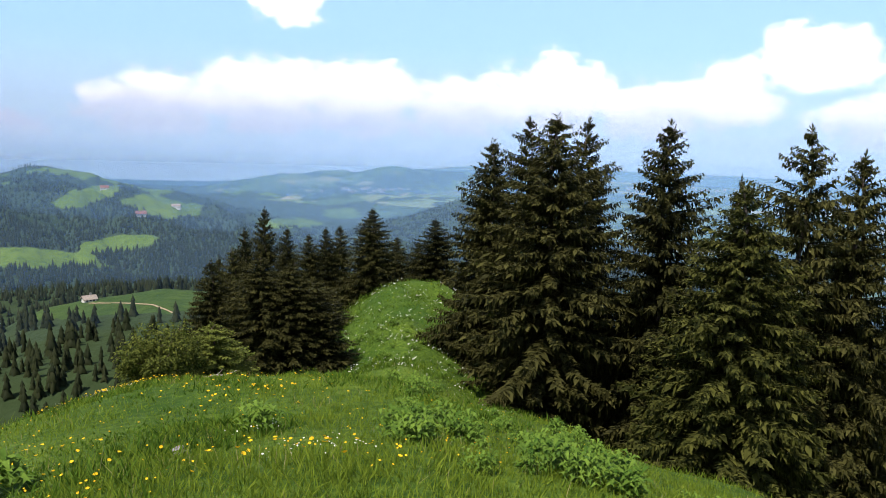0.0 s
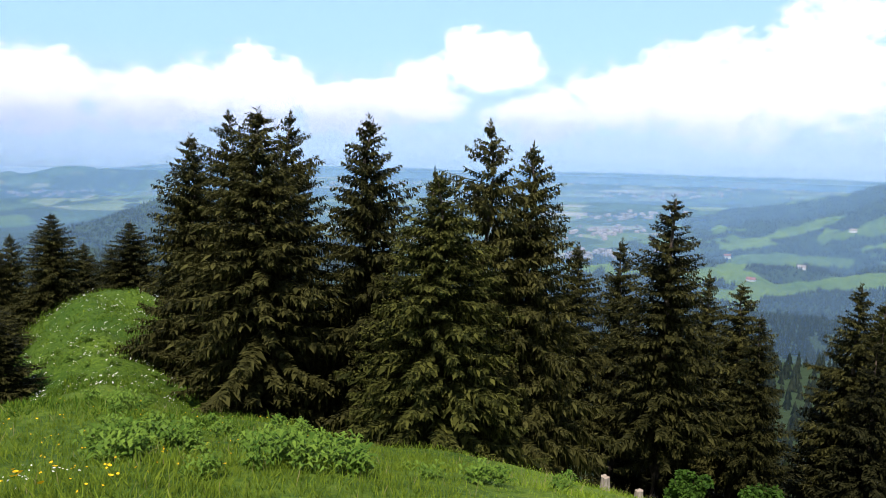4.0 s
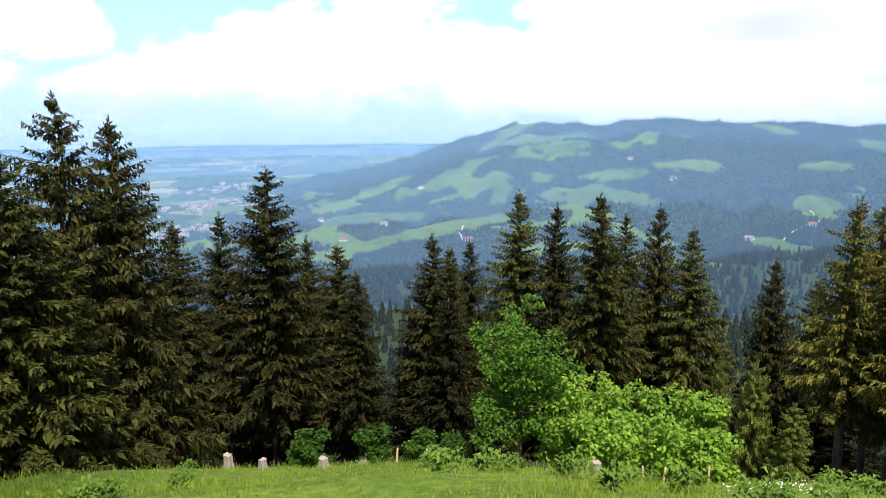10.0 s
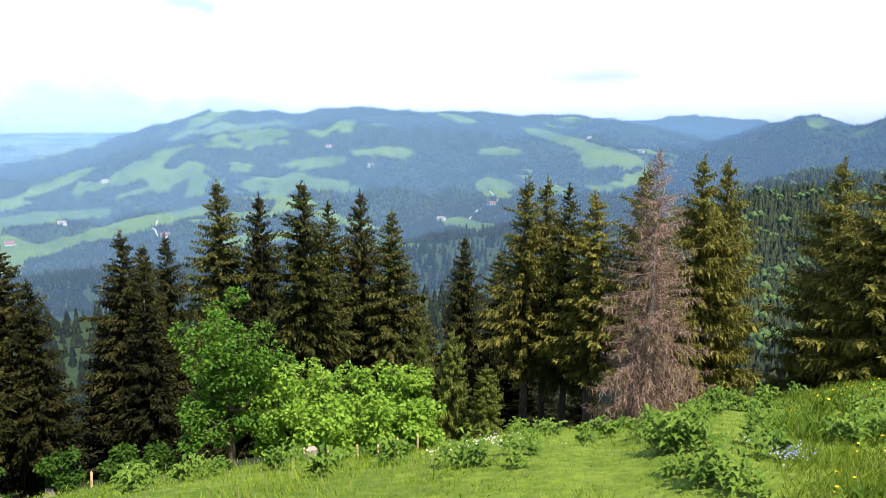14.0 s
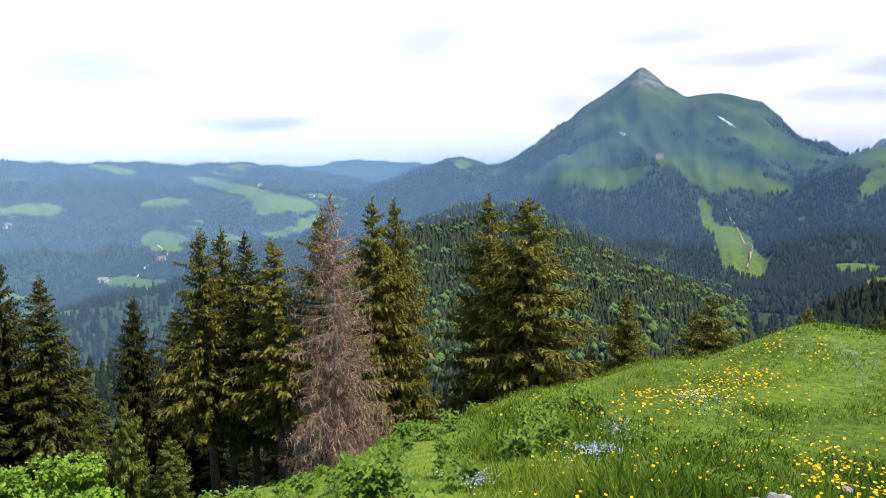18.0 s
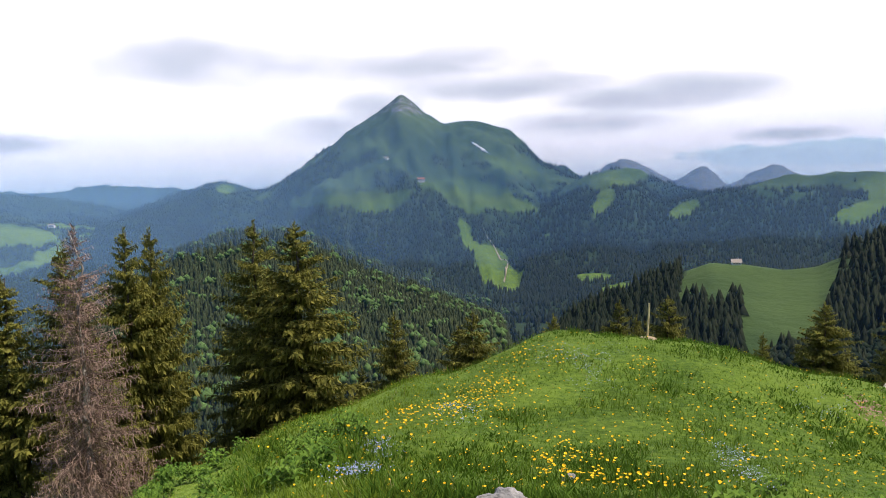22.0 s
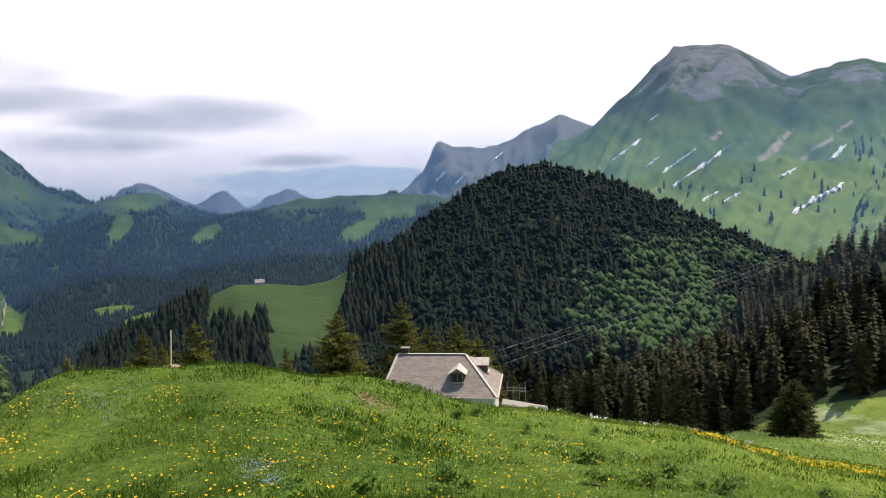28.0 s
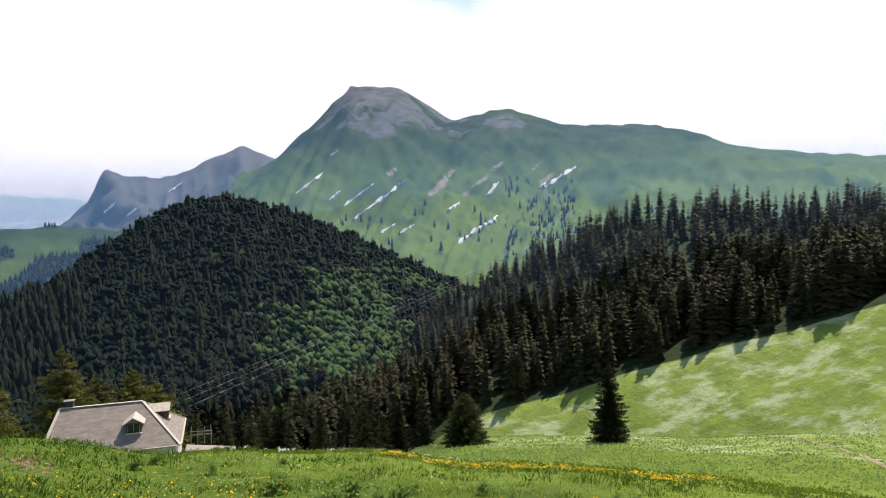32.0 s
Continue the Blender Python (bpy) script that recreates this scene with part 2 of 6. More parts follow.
LAND = terrain_material()
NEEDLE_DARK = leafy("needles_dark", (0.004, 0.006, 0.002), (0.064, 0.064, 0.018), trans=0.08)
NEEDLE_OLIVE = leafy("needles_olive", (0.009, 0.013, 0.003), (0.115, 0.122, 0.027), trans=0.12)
# brighter copy of the spruce needles, with sunlight put into the colour
NEEDLE_LIT = leafy("needles_lit", (0.022, 0.028, 0.006), (0.275, 0.262, 0.055), trans=0.34)
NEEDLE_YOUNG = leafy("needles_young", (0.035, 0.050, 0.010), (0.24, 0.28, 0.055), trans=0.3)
# near-black copy of the needles, with the wood's inner shade in the colour
NEEDLE_SHADED = leafy("needles_shaded", (0.003, 0.005, 0.002), (0.030, 0.031, 0.011), trans=0.05)
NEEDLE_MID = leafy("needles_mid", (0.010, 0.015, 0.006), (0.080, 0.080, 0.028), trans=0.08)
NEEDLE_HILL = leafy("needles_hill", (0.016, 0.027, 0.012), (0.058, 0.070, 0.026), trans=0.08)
NEEDLE_WARM = leafy("needles_warm", (0.008, 0.011, 0.005), (0.066, 0.062, 0.024), trans=0.12)
LEAF_OLIVE = leafy("leaves_olive", (0.026, 0.040, 0.007), (0.150, 0.175, 0.032), trans=0.25)
# leaf green darkened to carry the shade under the spruces
LEAF_SHADE = leafy("leaves_shade", (0.018, 0.050, 0.008), (0.075, 0.155, 0.020), trans=0.3)
NEEDLE_FAR = leafy("needles_far", (0.004, 0.009, 0.004), (0.020, 0.026, 0.009), trans=0.05)
LEAF_BRIGHT = leafy("leaves_bright", (0.10, 0.22, 0.022), (0.30, 0.47, 0.06), trans=0.42)
LEAF_MID = leafy("leaves_mid", (0.035, 0.10, 0.012), (0.13, 0.26, 0.028), trans=0.32)
# near-black leaves: the shade over the steep hill put into the colour
LEAF_DIM = leafy("leaves_dim", (0.003, 0.008, 0.004), (0.014, 0.025, 0.009), trans=0.1)
LEAF_FAR = leafy("leaves_far", (0.026, 0.056, 0.016), (0.085, 0.145, 0.040), trans=0.1)
TWIG_DEAD = leafy("dead_twigs", (0.11, 0.065, 0.048), (0.36, 0.255, 0.20), trans=0.0)
BARK = plain("bark", (0.05, 0.038, 0.028), (0.16, 0.125, 0.095), 3.0, 0.95, 0.8, stretch=(1, 1, 0.25))
BARK_GREY = plain("bark_grey", (0.20, 0.17, 0.14), (0.42, 0.38, 0.33), 3.0, 0.95, 0.8, stretch=(1, 1, 0.25))

# ---------------------------------------------------------------- land form
EYE = 1.7
rng = np.random.default_rng(7)
_perm = rng.random((256, 256))


def vnoise(x, y):
    """Smooth value noise in 0..1 on numpy arrays."""
    xi, yi = np.floor(x).astype(int), np.floor(y).astype(int)
    fx, fy = x - xi, y - yi
    fx, fy = fx * fx * (3 - 2 * fx), fy * fy * (3 - 2 * fy)
    a, b = _perm[xi % 256, yi % 256], _perm[(xi + 1) % 256, yi % 256]
    c, d = _perm[xi % 256, (yi + 1) % 256], _perm[(xi + 1) % 256, (yi + 1) % 256]
    return (a * (1 - fx) + b * fx) * (1 - fy) + (c * (1 - fx) + d * fx) * fy


def fbm(x, y, octaves=4):
    s, a, t = 0.0, 1.0, 0.0
    for k in range(octaves):
        s, t = s + a * vnoise(x * 2 ** k + 17 * k, y * 2 ** k + 31 * k), t + a
        a *= 0.5
    return s / t


def ease(t):
    t = np.clip(t, 0, 1)
    return t * t * (3 - 2 * t)


# the summit: heights along rays, by compass direction
NEAR_R = np.array([0, 4, 8, 12, 20, 30, 47, 80, 150.0])
NEAR = [
    (-60, 0, -.4, -1.6, -3.0, -6.6, -11, -20, -38, -62),
    (-40, 0, -.4, -1.6, -2.9, -6.2, -11.5, -21, -39, -64),
    (-20, 0, -.3, -1.4, -2.3, -4.9, -10, -19, -36, -62),
    (-10, 0, -.3, -1.35, -2.3, -4.9, -8.0, -10.6, -27, -60),
    (-3, 0, -.3, -1.35, -2.4, -5.0, -6.6, -7.4, -22, -58),
    (5, 0, -.4, -1.6, -2.9, -6.1, -8.3, -9.2, -25, -58),
    (20, 0, -.5, -2.0, -3.6, -7.3, -11.8, -19, -33, -60),
]
NEAR_B = [
    (45, 0, -.7, -2.4, -4.3, -8.3, -13, -21, -36, -65),
    (70, 0, -.7, -2.4, -4.4, -8.5, -13, -21, -36, -65),
    (90, 0, -.6, -2.1, -3.8, -7.4, -12, -21, -38, -70),
    (102, 0, -.4, -1.6, -2.95, -6.0, -12, -23, -40, -75),
    (111, 0, -.3, -1.4, -2.35, -5.0, -10.5, -22, -40, -75),
    (121, 0, -.3, -1.4, -2.1, -3.9, -9, -21, -38, -72),
    (131, 0, -.3, -1.5, -2.1, -2.6, -7, -18, -35, -70),
]
NEAR_C = [
    (140, 0, -.3, -1.5, -2.1, -2.75, -7, -17, -32, -65),
    (150, 0, -.35, -1.6, -2.4, -3.5, -7, -15, -28, -58),
    (163, 0, -.4, -1.7, -2.8, -4.6, -7.6, -14, -26, -52),
    (175, 0, -.5, -1.8, -3.0, -5.1, -8.2, -14, -26, -50),
    (186, 0, -.5, -1.9, -3.2, -5.7, -9.1, -15, -27, -46),
    (200, 0, -.5, -1.9, -3.2, -5.8, -9.3, -15.3, -27, -45),
    (214, 0, -.5, -1.9, -3.2, -5.8, -9.3, -15.3, -27, -41),
    (240, 0, -.4, -1.5, -2.6, -5, -8.5, -14, -25, -40),
    (270, 0, -.4, -1.4, -2.5, -5, -9, -17, -30, -45),
]
_t = np.array(NEAR + NEAR_B + NEAR_C)
_t = np.vstack([_t, _t[:1] + np.array([[360] + [0] * 9])])
NEAR_AZ, NEAR_Z = _t[:, 0], _t[:, 1:]


def near_height(az, r):
    a = (az + 60) % 360 - 60
    i = np.clip(np.searchsorted(NEAR_AZ, a, "right") - 1, 0, len(NEAR_AZ) - 2)
    f = ease((a - NEAR_AZ[i]) / (NEAR_AZ[i + 1] - NEAR_AZ[i]))
    j = np.clip(np.searchsorted(NEAR_R, r, "right") - 1, 0, len(NEAR_R) - 2)
    g = np.clip((r - NEAR_R[j]) / (NEAR_R[j + 1] - NEAR_R[j]), 0, 1)

    def along(k):
        z0, z1 = NEAR_Z[k, j], NEAR_Z[k, j + 1]
        jm, jp = np.maximum(j - 1, 0), np.minimum(j + 2, len(NEAR_R) - 1)
        h = NEAR_R[j + 1] - NEAR_R[j]
        m0 = np.where(j == 0, 0.0, (z1 - NEAR_Z[k, jm]) / (NEAR_R[j + 1] - NEAR_R[jm])) * h
        m1 = (NEAR_Z[k, jp] - z0) / (NEAR_R[jp] - NEAR_R[j]) * h
        g2, g3 = g * g, g * g * g
        return (2 * g3 - 3 * g2 + 1) * z0 + (g3 - 2 * g2 + g) * m0 + (-2 * g3 + 3 * g2) * z1 + (g3 - g2) * m1
    return along(i) * (1 - f) + along(i + 1) * f


# the ranges round it: crest distance, foot distance, foot angle, fall behind, share of wood, crest (direction, angle)
RANGES = {
    "knoll": (350, 230, -17.0, .40, 0.10, [(-45, -14.5), (-32, -13.6), (-29, -12.3), (-26, -11.8), (-21, -11.3), (-17, -11.8), (-10, -14)]),
    "west_hill": (1800, 600, -11.5, .25, 0.62, [(-60, -3), (-40, -2.6), (-31, -3.0), (-29.6, -2.5), (-27, -2.8), (-22.5, -3.8), (-18.6, -4.6), (-14.5, -5.5), (-9.8, -6.8), (-4, -9)]),
    "blue_range": (3700, 2600, -5.2, .10, 0.45, [(-26, -5), (-19.4, -4.1), (-16.5, -3.4), (-11.5, -2.6), (-6.3, -2.5), (-3.7, -2.1), (2.1, -2.2), (10, -2.6), (16, -4)]),
    "north_hill": (1500, 900, -10.0, .30, 0.85, [(-9, -8.0), (-4.9, -6.3), (-1.8, -5.3), (0.9, -4.5), (2.4, -4.1), (8, -4.4), (14, -7), (20, -9)]),
    "massif": (2600, 1050, -12.0, .15, 0.60, [(24, -8.5), (33.8, -6.8), (40.7, -4.9), (46.8, -3.8), (52.2, -2.8), (55.7, -1.4), (60, -.1), (71, .2), (82, -.1), (87.6, -.3), (92.3, -.9), (97, -1.8), (102, -4)]),
    "back_range": (3600, 2800, -3.0, .10, 0.8, [(80, -.6), (84, -.4), (90.4, -.6), (93.6, -1.0), (99, -1.8), (103, -3)]),
    "last_range": (4750, 4200, -2.0, .10, 0.8, [(86, -1.4), (91, -.6), (96, -.2), (101, -.5), (106, -1.4)]),
    "spur": (2300, 1500, -6.0, .25, 0.8, [(93, -4), (95.7, -3.0), (99.2, -1.8), (104.5, -.3), (107.1, -.8), (112, -2)]),
    "peak": (2200, 950, -10.0, .50, 0.5, [(96, -6), (98, -4.4), (104, -2.0), (108.4, -.5), (110.6, 1), (114.2, 3.6), (115.2, 3.9), (118.5, 6), (121.4, 4.2), (123.3, 4.1), (127, 3.3), (129.5, .8), (132.4, -.2), (136, -1.5), (141, -4)]),
    "wooded_hill": (700, 320, -17.0, .30, 1.0, [(95, -8.5), (99, -6.4), (101.3, -5.3), (104.8, -4.2), (109.2, -4.2), (111.8, -4.9), (116.2, -7.3), (121.5, -9.2), (126, -11)]),
    "green_ridge": (1700, 850, -10.2, .35, 0.6, [(128, -3), (132.4, -.6), (134.5, .1), (136.8, 0), (138.4, -1.2), (141.4, -1.8), (144.9, -1.1), (147.9, -1.8), (150, -3)]),
    "far_peaks": (3400, 2600, -2.5, .50, 0.0, [(131, -2), (132.6, -.8), (135.3, .9), (137, .2), (139.2, -1.1), (141.2, 0), (143.2, -1.4), (144.6, -.5), (145.9, .2), (147.8, -.6), (151, -2)]),
    "pasture_ridge": (1500, 850, -9.5, .35, 0.35, [(138, -2.6), (140.6, -1.9), (145.2, -1.0), (148.2, -.7), (151.7, -.3), (156.1, -.2), (158.8, -.5), (164, -2)]),
    "hut_saddle": (550, 300, -15.5, .50, 0.36, [(131, -12), (134, -10.5), (135.9, -9.8), (139.5, -7.9), (141.8, -7.1), (143.6, -7.2), (146.7, -7.5), (148.9, -7.2), (151.9, -5.9), (156, -4.5)]),
    "dark_hill": (620, 290, -15.0, .35, 1.0, [(147, -10.5), (150, -8.8), (151.7, -7.6), (154.3, -4.8), (157.4, -2.7), (160, -.9), (163.3, .6), (165.9, 1.0), (170.6, -.1), (174.4, -1.9), (178.5, -3.9), (183, -6), (188, -8)]),
    "crags": (3100, 1800, -2.0, .60, 0.0, [(152.5, -2), (154.9, 0), (156.6, 1.2), (157.6, 3.5), (159, 3.1), (162.5, 2.9), (165, 4.4), (167.4, 5.4), (169.6, 4.5), (172, 2)]),
    "high_mountain": (2500, 1150, -3.6, .50, 0.03, [(160, -1.5), (166, 2), (169.9, 4.3), (173.4, 7.3), (175.7, 9.6), (179.6, 9.3), (183.1, 7.2), (188, 7.6), (192.3, 6), (199, 6), (204.2, 4.3), (208.3, 3.6), (214, 2.7), (225, 1), (240, -1)]),
    "wooded_slope": (400, 205, None, .25, 1.0, [(166, -19), (170, -16.5), (172.3, -15), (178.7, -11.6), (183.3, -7.6), (187.8, -5.7), (192, -3.7), (198, -1.3), (203, -1.1), (214, -1.1), (240, -1.5), (262, -8)]),
}
SLOPE_FOOT = ([166, 181, 185.7, 192, 197, 200.5, 204.5, 208.3, 214, 240, 262], [-19.5, -17.9, -15.8, -14.3, -12.6, -11.6, -10.2, -9.1, -7.0, -5, -9])
RANGE_NAMES = list(RANGES)


def up(el, r):
    return EYE + np.tan(np.radians(el)) * r


def ranges(az, r):
    """Height of every range at (direction, distance), stacked."""
    a = (az + 60) % 360 - 60
    out = []
    x, y = r * np.sin(np.radians(az)), r * np.cos(np.radians(az))
    bend = (fbm(x / 420 + 40, y / 420 + 11, 4) - 0.5) * 16
    near = float(np.max(r)) < 150
    for name in RANGE_NAMES:
        d, fd, fel, back, _, pts = RANGES[name]
        pa, pe = np.array(pts).T
        if near or not np.any((a > pa[0] - 10) & (a < pa[-1] + 10)):
            out.append(np.full(np.shape(a), -900.0))
            continue
        t = (r - fd) / (d - fd)
        aw = a + bend * (1 - ease(t)) * np.where(r < d, 1.0, 0.0) * ease((d - 300) / 400)
        el = np.interp(aw, pa, pe)
        beyond = np.maximum(pa[0] - a, 0) + np.maximum(a - pa[-1], 0)
        el = el - beyond * 3.0
        fe = np.interp(a, *SLOPE_FOOT) if fel is None else fel
        fe = np.minimum(fe, el - 0.3)
        zc, zf = up(np.maximum(el, -40), d), up(fe, fd)
        z = zf + (zc - zf) * (0.35 * ease(t) + 0.65 * np.clip(t, 0, 1))
        if d > 1400 and d < 3300:
            spur = 1 - np.abs(2 * fbm(a * 0.33 + r / 420 + d, r / 800 + 3, 4) - 1)
            tt = np.clip(t, 0, 1)
            z = z + (spur - 0.72) * 0.22 * (d - fd) * tt * (1 - tt) * 0.55
        z = np.where(r < fd, zf - 0.45 * (fd - r), np.where(r > d, zc - back * (r - d), z))
        out.append(np.where(beyond > 10, -900.0, z))
    return np.array(out)


def base(az, r):
    a = (az + 60) % 360 - 60
    plain_side = ease((a + 25) / 20) * ease((85 - a) / 20)
    floor = -165 - 70 * plain_side * ease((r - 600) / 700)
    rim = up(-1.5 - 1.6 * ease((5 - a) / 20) - 1.0 * ease((a - 110) / 10) - 0.2 * vnoise(a / 9.0, r * 0 + 3.0), 4900.0)
    floor = np.where(r > 1900, floor + (rim - floor) * (np.maximum(r - 1900, 0) / 3000) ** 0.85, floor) if np.ndim(r) else floor
    slope = near_height(az, np.minimum(r, 150.0)) - 0.42 * np.maximum(r - 150, 0)
    return np.maximum(slope, np.where(r < 150, -1e3, floor))


def land(az, r):
    """Ground height, and which range it belongs to (-1: the summit, -2: the valley and plain)."""
    az, r = np.asarray(az, float), np.asarray(r, float)
    rr = np.maximum(r, 1.0)
    rs = ranges(az, rr)
    b = base(az, np.maximum(rr, 1.0))
    k = np.maximum(rr * 0.004, 0.3)
    allz = np.vstack([b[None], rs])
    top = allz.max(0)
    z = top + k * np.log(np.exp((allz - top) / k).sum(0)) - 0.0
    who = allz.argmax(0) - 1
    who = np.where((who == -1) & (rr > 260), -2, who)
    x, y = rr * np.sin(np.radians(az)), rr * np.cos(np.radians(az))
    far = ease((rr - 120) / 500) * np.where(who == -2, 0.10, 1.0)
    gully = 1 - np.abs(2 * fbm(x / 170 + 9, y / 170 + 4, 5) - 1)
    z = z + far * (fbm(x / 260, y / 260, 5) - 0.5) * rr * 0.016 + far * (gully - 0.75) * rr * 0.014
    a = (az + 60) % 360 - 60
    for name, deep, turn in (("peak", 22, .10), ("high_mountain", 32, -.60), ("crags", 52, 0.0), ("far_peaks", 30, 0.0)):
        pa, pe = np.array(RANGES[name][5]).T
        low = ease((np.interp(a, pa, pe) - np.degrees(np.arctan2(z - EYE, rr))) / 1.6)
        ribs = 1 - np.abs(2 * fbm(a * 0.75 + turn * rr / 100, rr / 700 + deep, 5) - 1)
        fine = 1 - np.abs(2 * fbm(a * 2.4 + 8 + turn * rr / 52, rr / 330, 4) - 1)
        z = z + np.where(who == RANGE_NAMES.index(name), deep * ((ribs - 0.75) * (0.15 + low) + (fine - 0.75) * (0.18 + 0.35 * low)), 0.0)
    z = z + (fbm(x / 62 + 3, y / 62 + 70, 4) - 0.5) * 20 * ease((rr - 800) / 500) * np.where(who == -2, 0.1, 1.0)
    z = z + (fbm(x / 3.1 + 4, y / 3.1 + 44, 3) - 0.5) * 1.5 * ease((rr - 20) / 9) * ease((62 - rr) / 10) * ease((14 - np.abs(a + 3)) / 6)
    z = z + (fbm(x / 2.3, y / 2.3, 4) - 0.5) * 0.28 * ease(rr / 6) + (fbm(x / 14 + 5, y / 14, 3) - 0.5) * 0.5 * ease((rr - 8) / 20)
    return z, who


def spot(az, r):
    """The place on the ground in that direction at that distance."""
    z, _ = land(np.array([az]), np.array([r]))
    return Vector((r * math.sin(radians(az)), r * math.cos(radians(az)), float(z[0])))


# open pastures in the woods: direction, angle, half widths, slant
PASTURES = [
    (-26.2, -4.5, 2.2, .7, .2), (-21, -5.2, 3.2, .8, -.1), (-24.1, -7.8, 3.0, .6, .1), (-30, -8.6, 4.5, .8, -.1), (-12, -6.4, 3, .4, 0), (-7.8, -5.6, 1.6, .5, 0), (-3.6, -5.2, 2.0, .4, 0),
    (68.6, -5.55, 3.0, .6, -.15), (68, -3.9, 2.4, .5, .1), (59.2, -1.1, 2.0, .42, .6), (61, -.1, 1.4, .3, .3), (53.4, -8.5, 6.5, .55, .2), (49, -5.3, 4, .4, .4),
    (54.7, -4.4, 2.3, .65, .35), (56.6, -5.1, 1.0, .9, 0), (49.2, -7.4, 4, .5, .05), (73.4, -3.1, 2.6, .5, 0), (82.2, -5.9, 1.9, .9, 0), (79.9, -8.8, 2.6, .6, -.1),
]
PASTURES_B = [(88.6, -2.4, 5.0, .40, -.25), (78.7, -.4, 2.0, .3, -.2), (82.4, -3.0, 2.0, .35, 0), (63, -9.7, 4, .5, .1), (72, -10.5, 4, .5, 0), (44, -8.6, 3.5, .5, .3), (46.5, -6.2, 2.5, .35, .3)]
PASTURES_S = [
    (111.3, -1.8, 2.0, .5, .1), (125.8, -7.6, 1.9, 1.8, -.6), (123.3, -4.6, .8, 1.1, -1.15), (133.2, -8.2, 1.7, .35, 0), (134.8, -9.0, 1.7, .4, .2), (104.9, -.6, .9, .4, -.1), (134.0, -2.4, .9, 1.1, .8),
    (117, -2.0, 2.2, .5, .3), (124, -1.2, 4, .8, -.1), (135, -.6, 2.6, .8, .1), (140, -3, 1.2, .6, .4), (154, -1.6, 3, 1.0, 0), (151.6, -3.3, 1.7, .8, .4), (127, .5, 2.0, .5, -.3),
]
SNOW_STREAKS = [
    (172.3, 2.3, 1.7, .16, .75), (174.2, 1.3, .8, .10, .75), (176.1, 1.3, 1.9, .13, .72), (177.6, .8, 3.4, .16, .70), (178.3, -1.4, .9, .10, .6), (179.8, -1.5, .9, .08, .55), (183.5, .2, .8, .10, .5), (186.6, 1.5, .8, .15, 1.0),
    (185.4, -1.7, 2.6, .30, .62), (191.9, 2.3, 2.0, .24, .62), (190.4, 1.6, .6, .12, .8), (124.5, 2.0, 1.0, .07, -.7), (162.5, 2.2, .8, .12, .7), (157.9, .7, .7, .10, .9), (159.4, .4, .5, .08, .8), (174.3, 4.6, .5, .07, .6),
]
SCREE = [(182.0, 1.5, 1.4, .40, .8), (182.9, 2.5, 1.1, .30, .8), (191.2, 2.6, 1.8, .40, .7), (186.4, 2.8, 1.4, .30, .8), (188.6, .6, 1.0, .35, .9), (178.5, 3, 1.6, .22, .7), (190.0, 3.2, 1.2, .25, .8), (184.6, 1.4, .9, .25, .8)]


def inside(marks, az, el, rag, ragged=0.5):
    """1 at the middle of any of the slanted ovals, 0 past their ragged edges."""
    best = np.zeros_like(el)
    a = (az + 60) % 360 - 60
    for ma, me, wa, we, slant in marks:
        du, dv = (a - ma) / wa, (el - me - slant * (a - ma)) / we
        best = np.maximum(best, 1.12 - np.sqrt(du * du + dv * dv) + (rag - 0.5) * 2 * ragged)
    return np.clip(best, 0, 1)


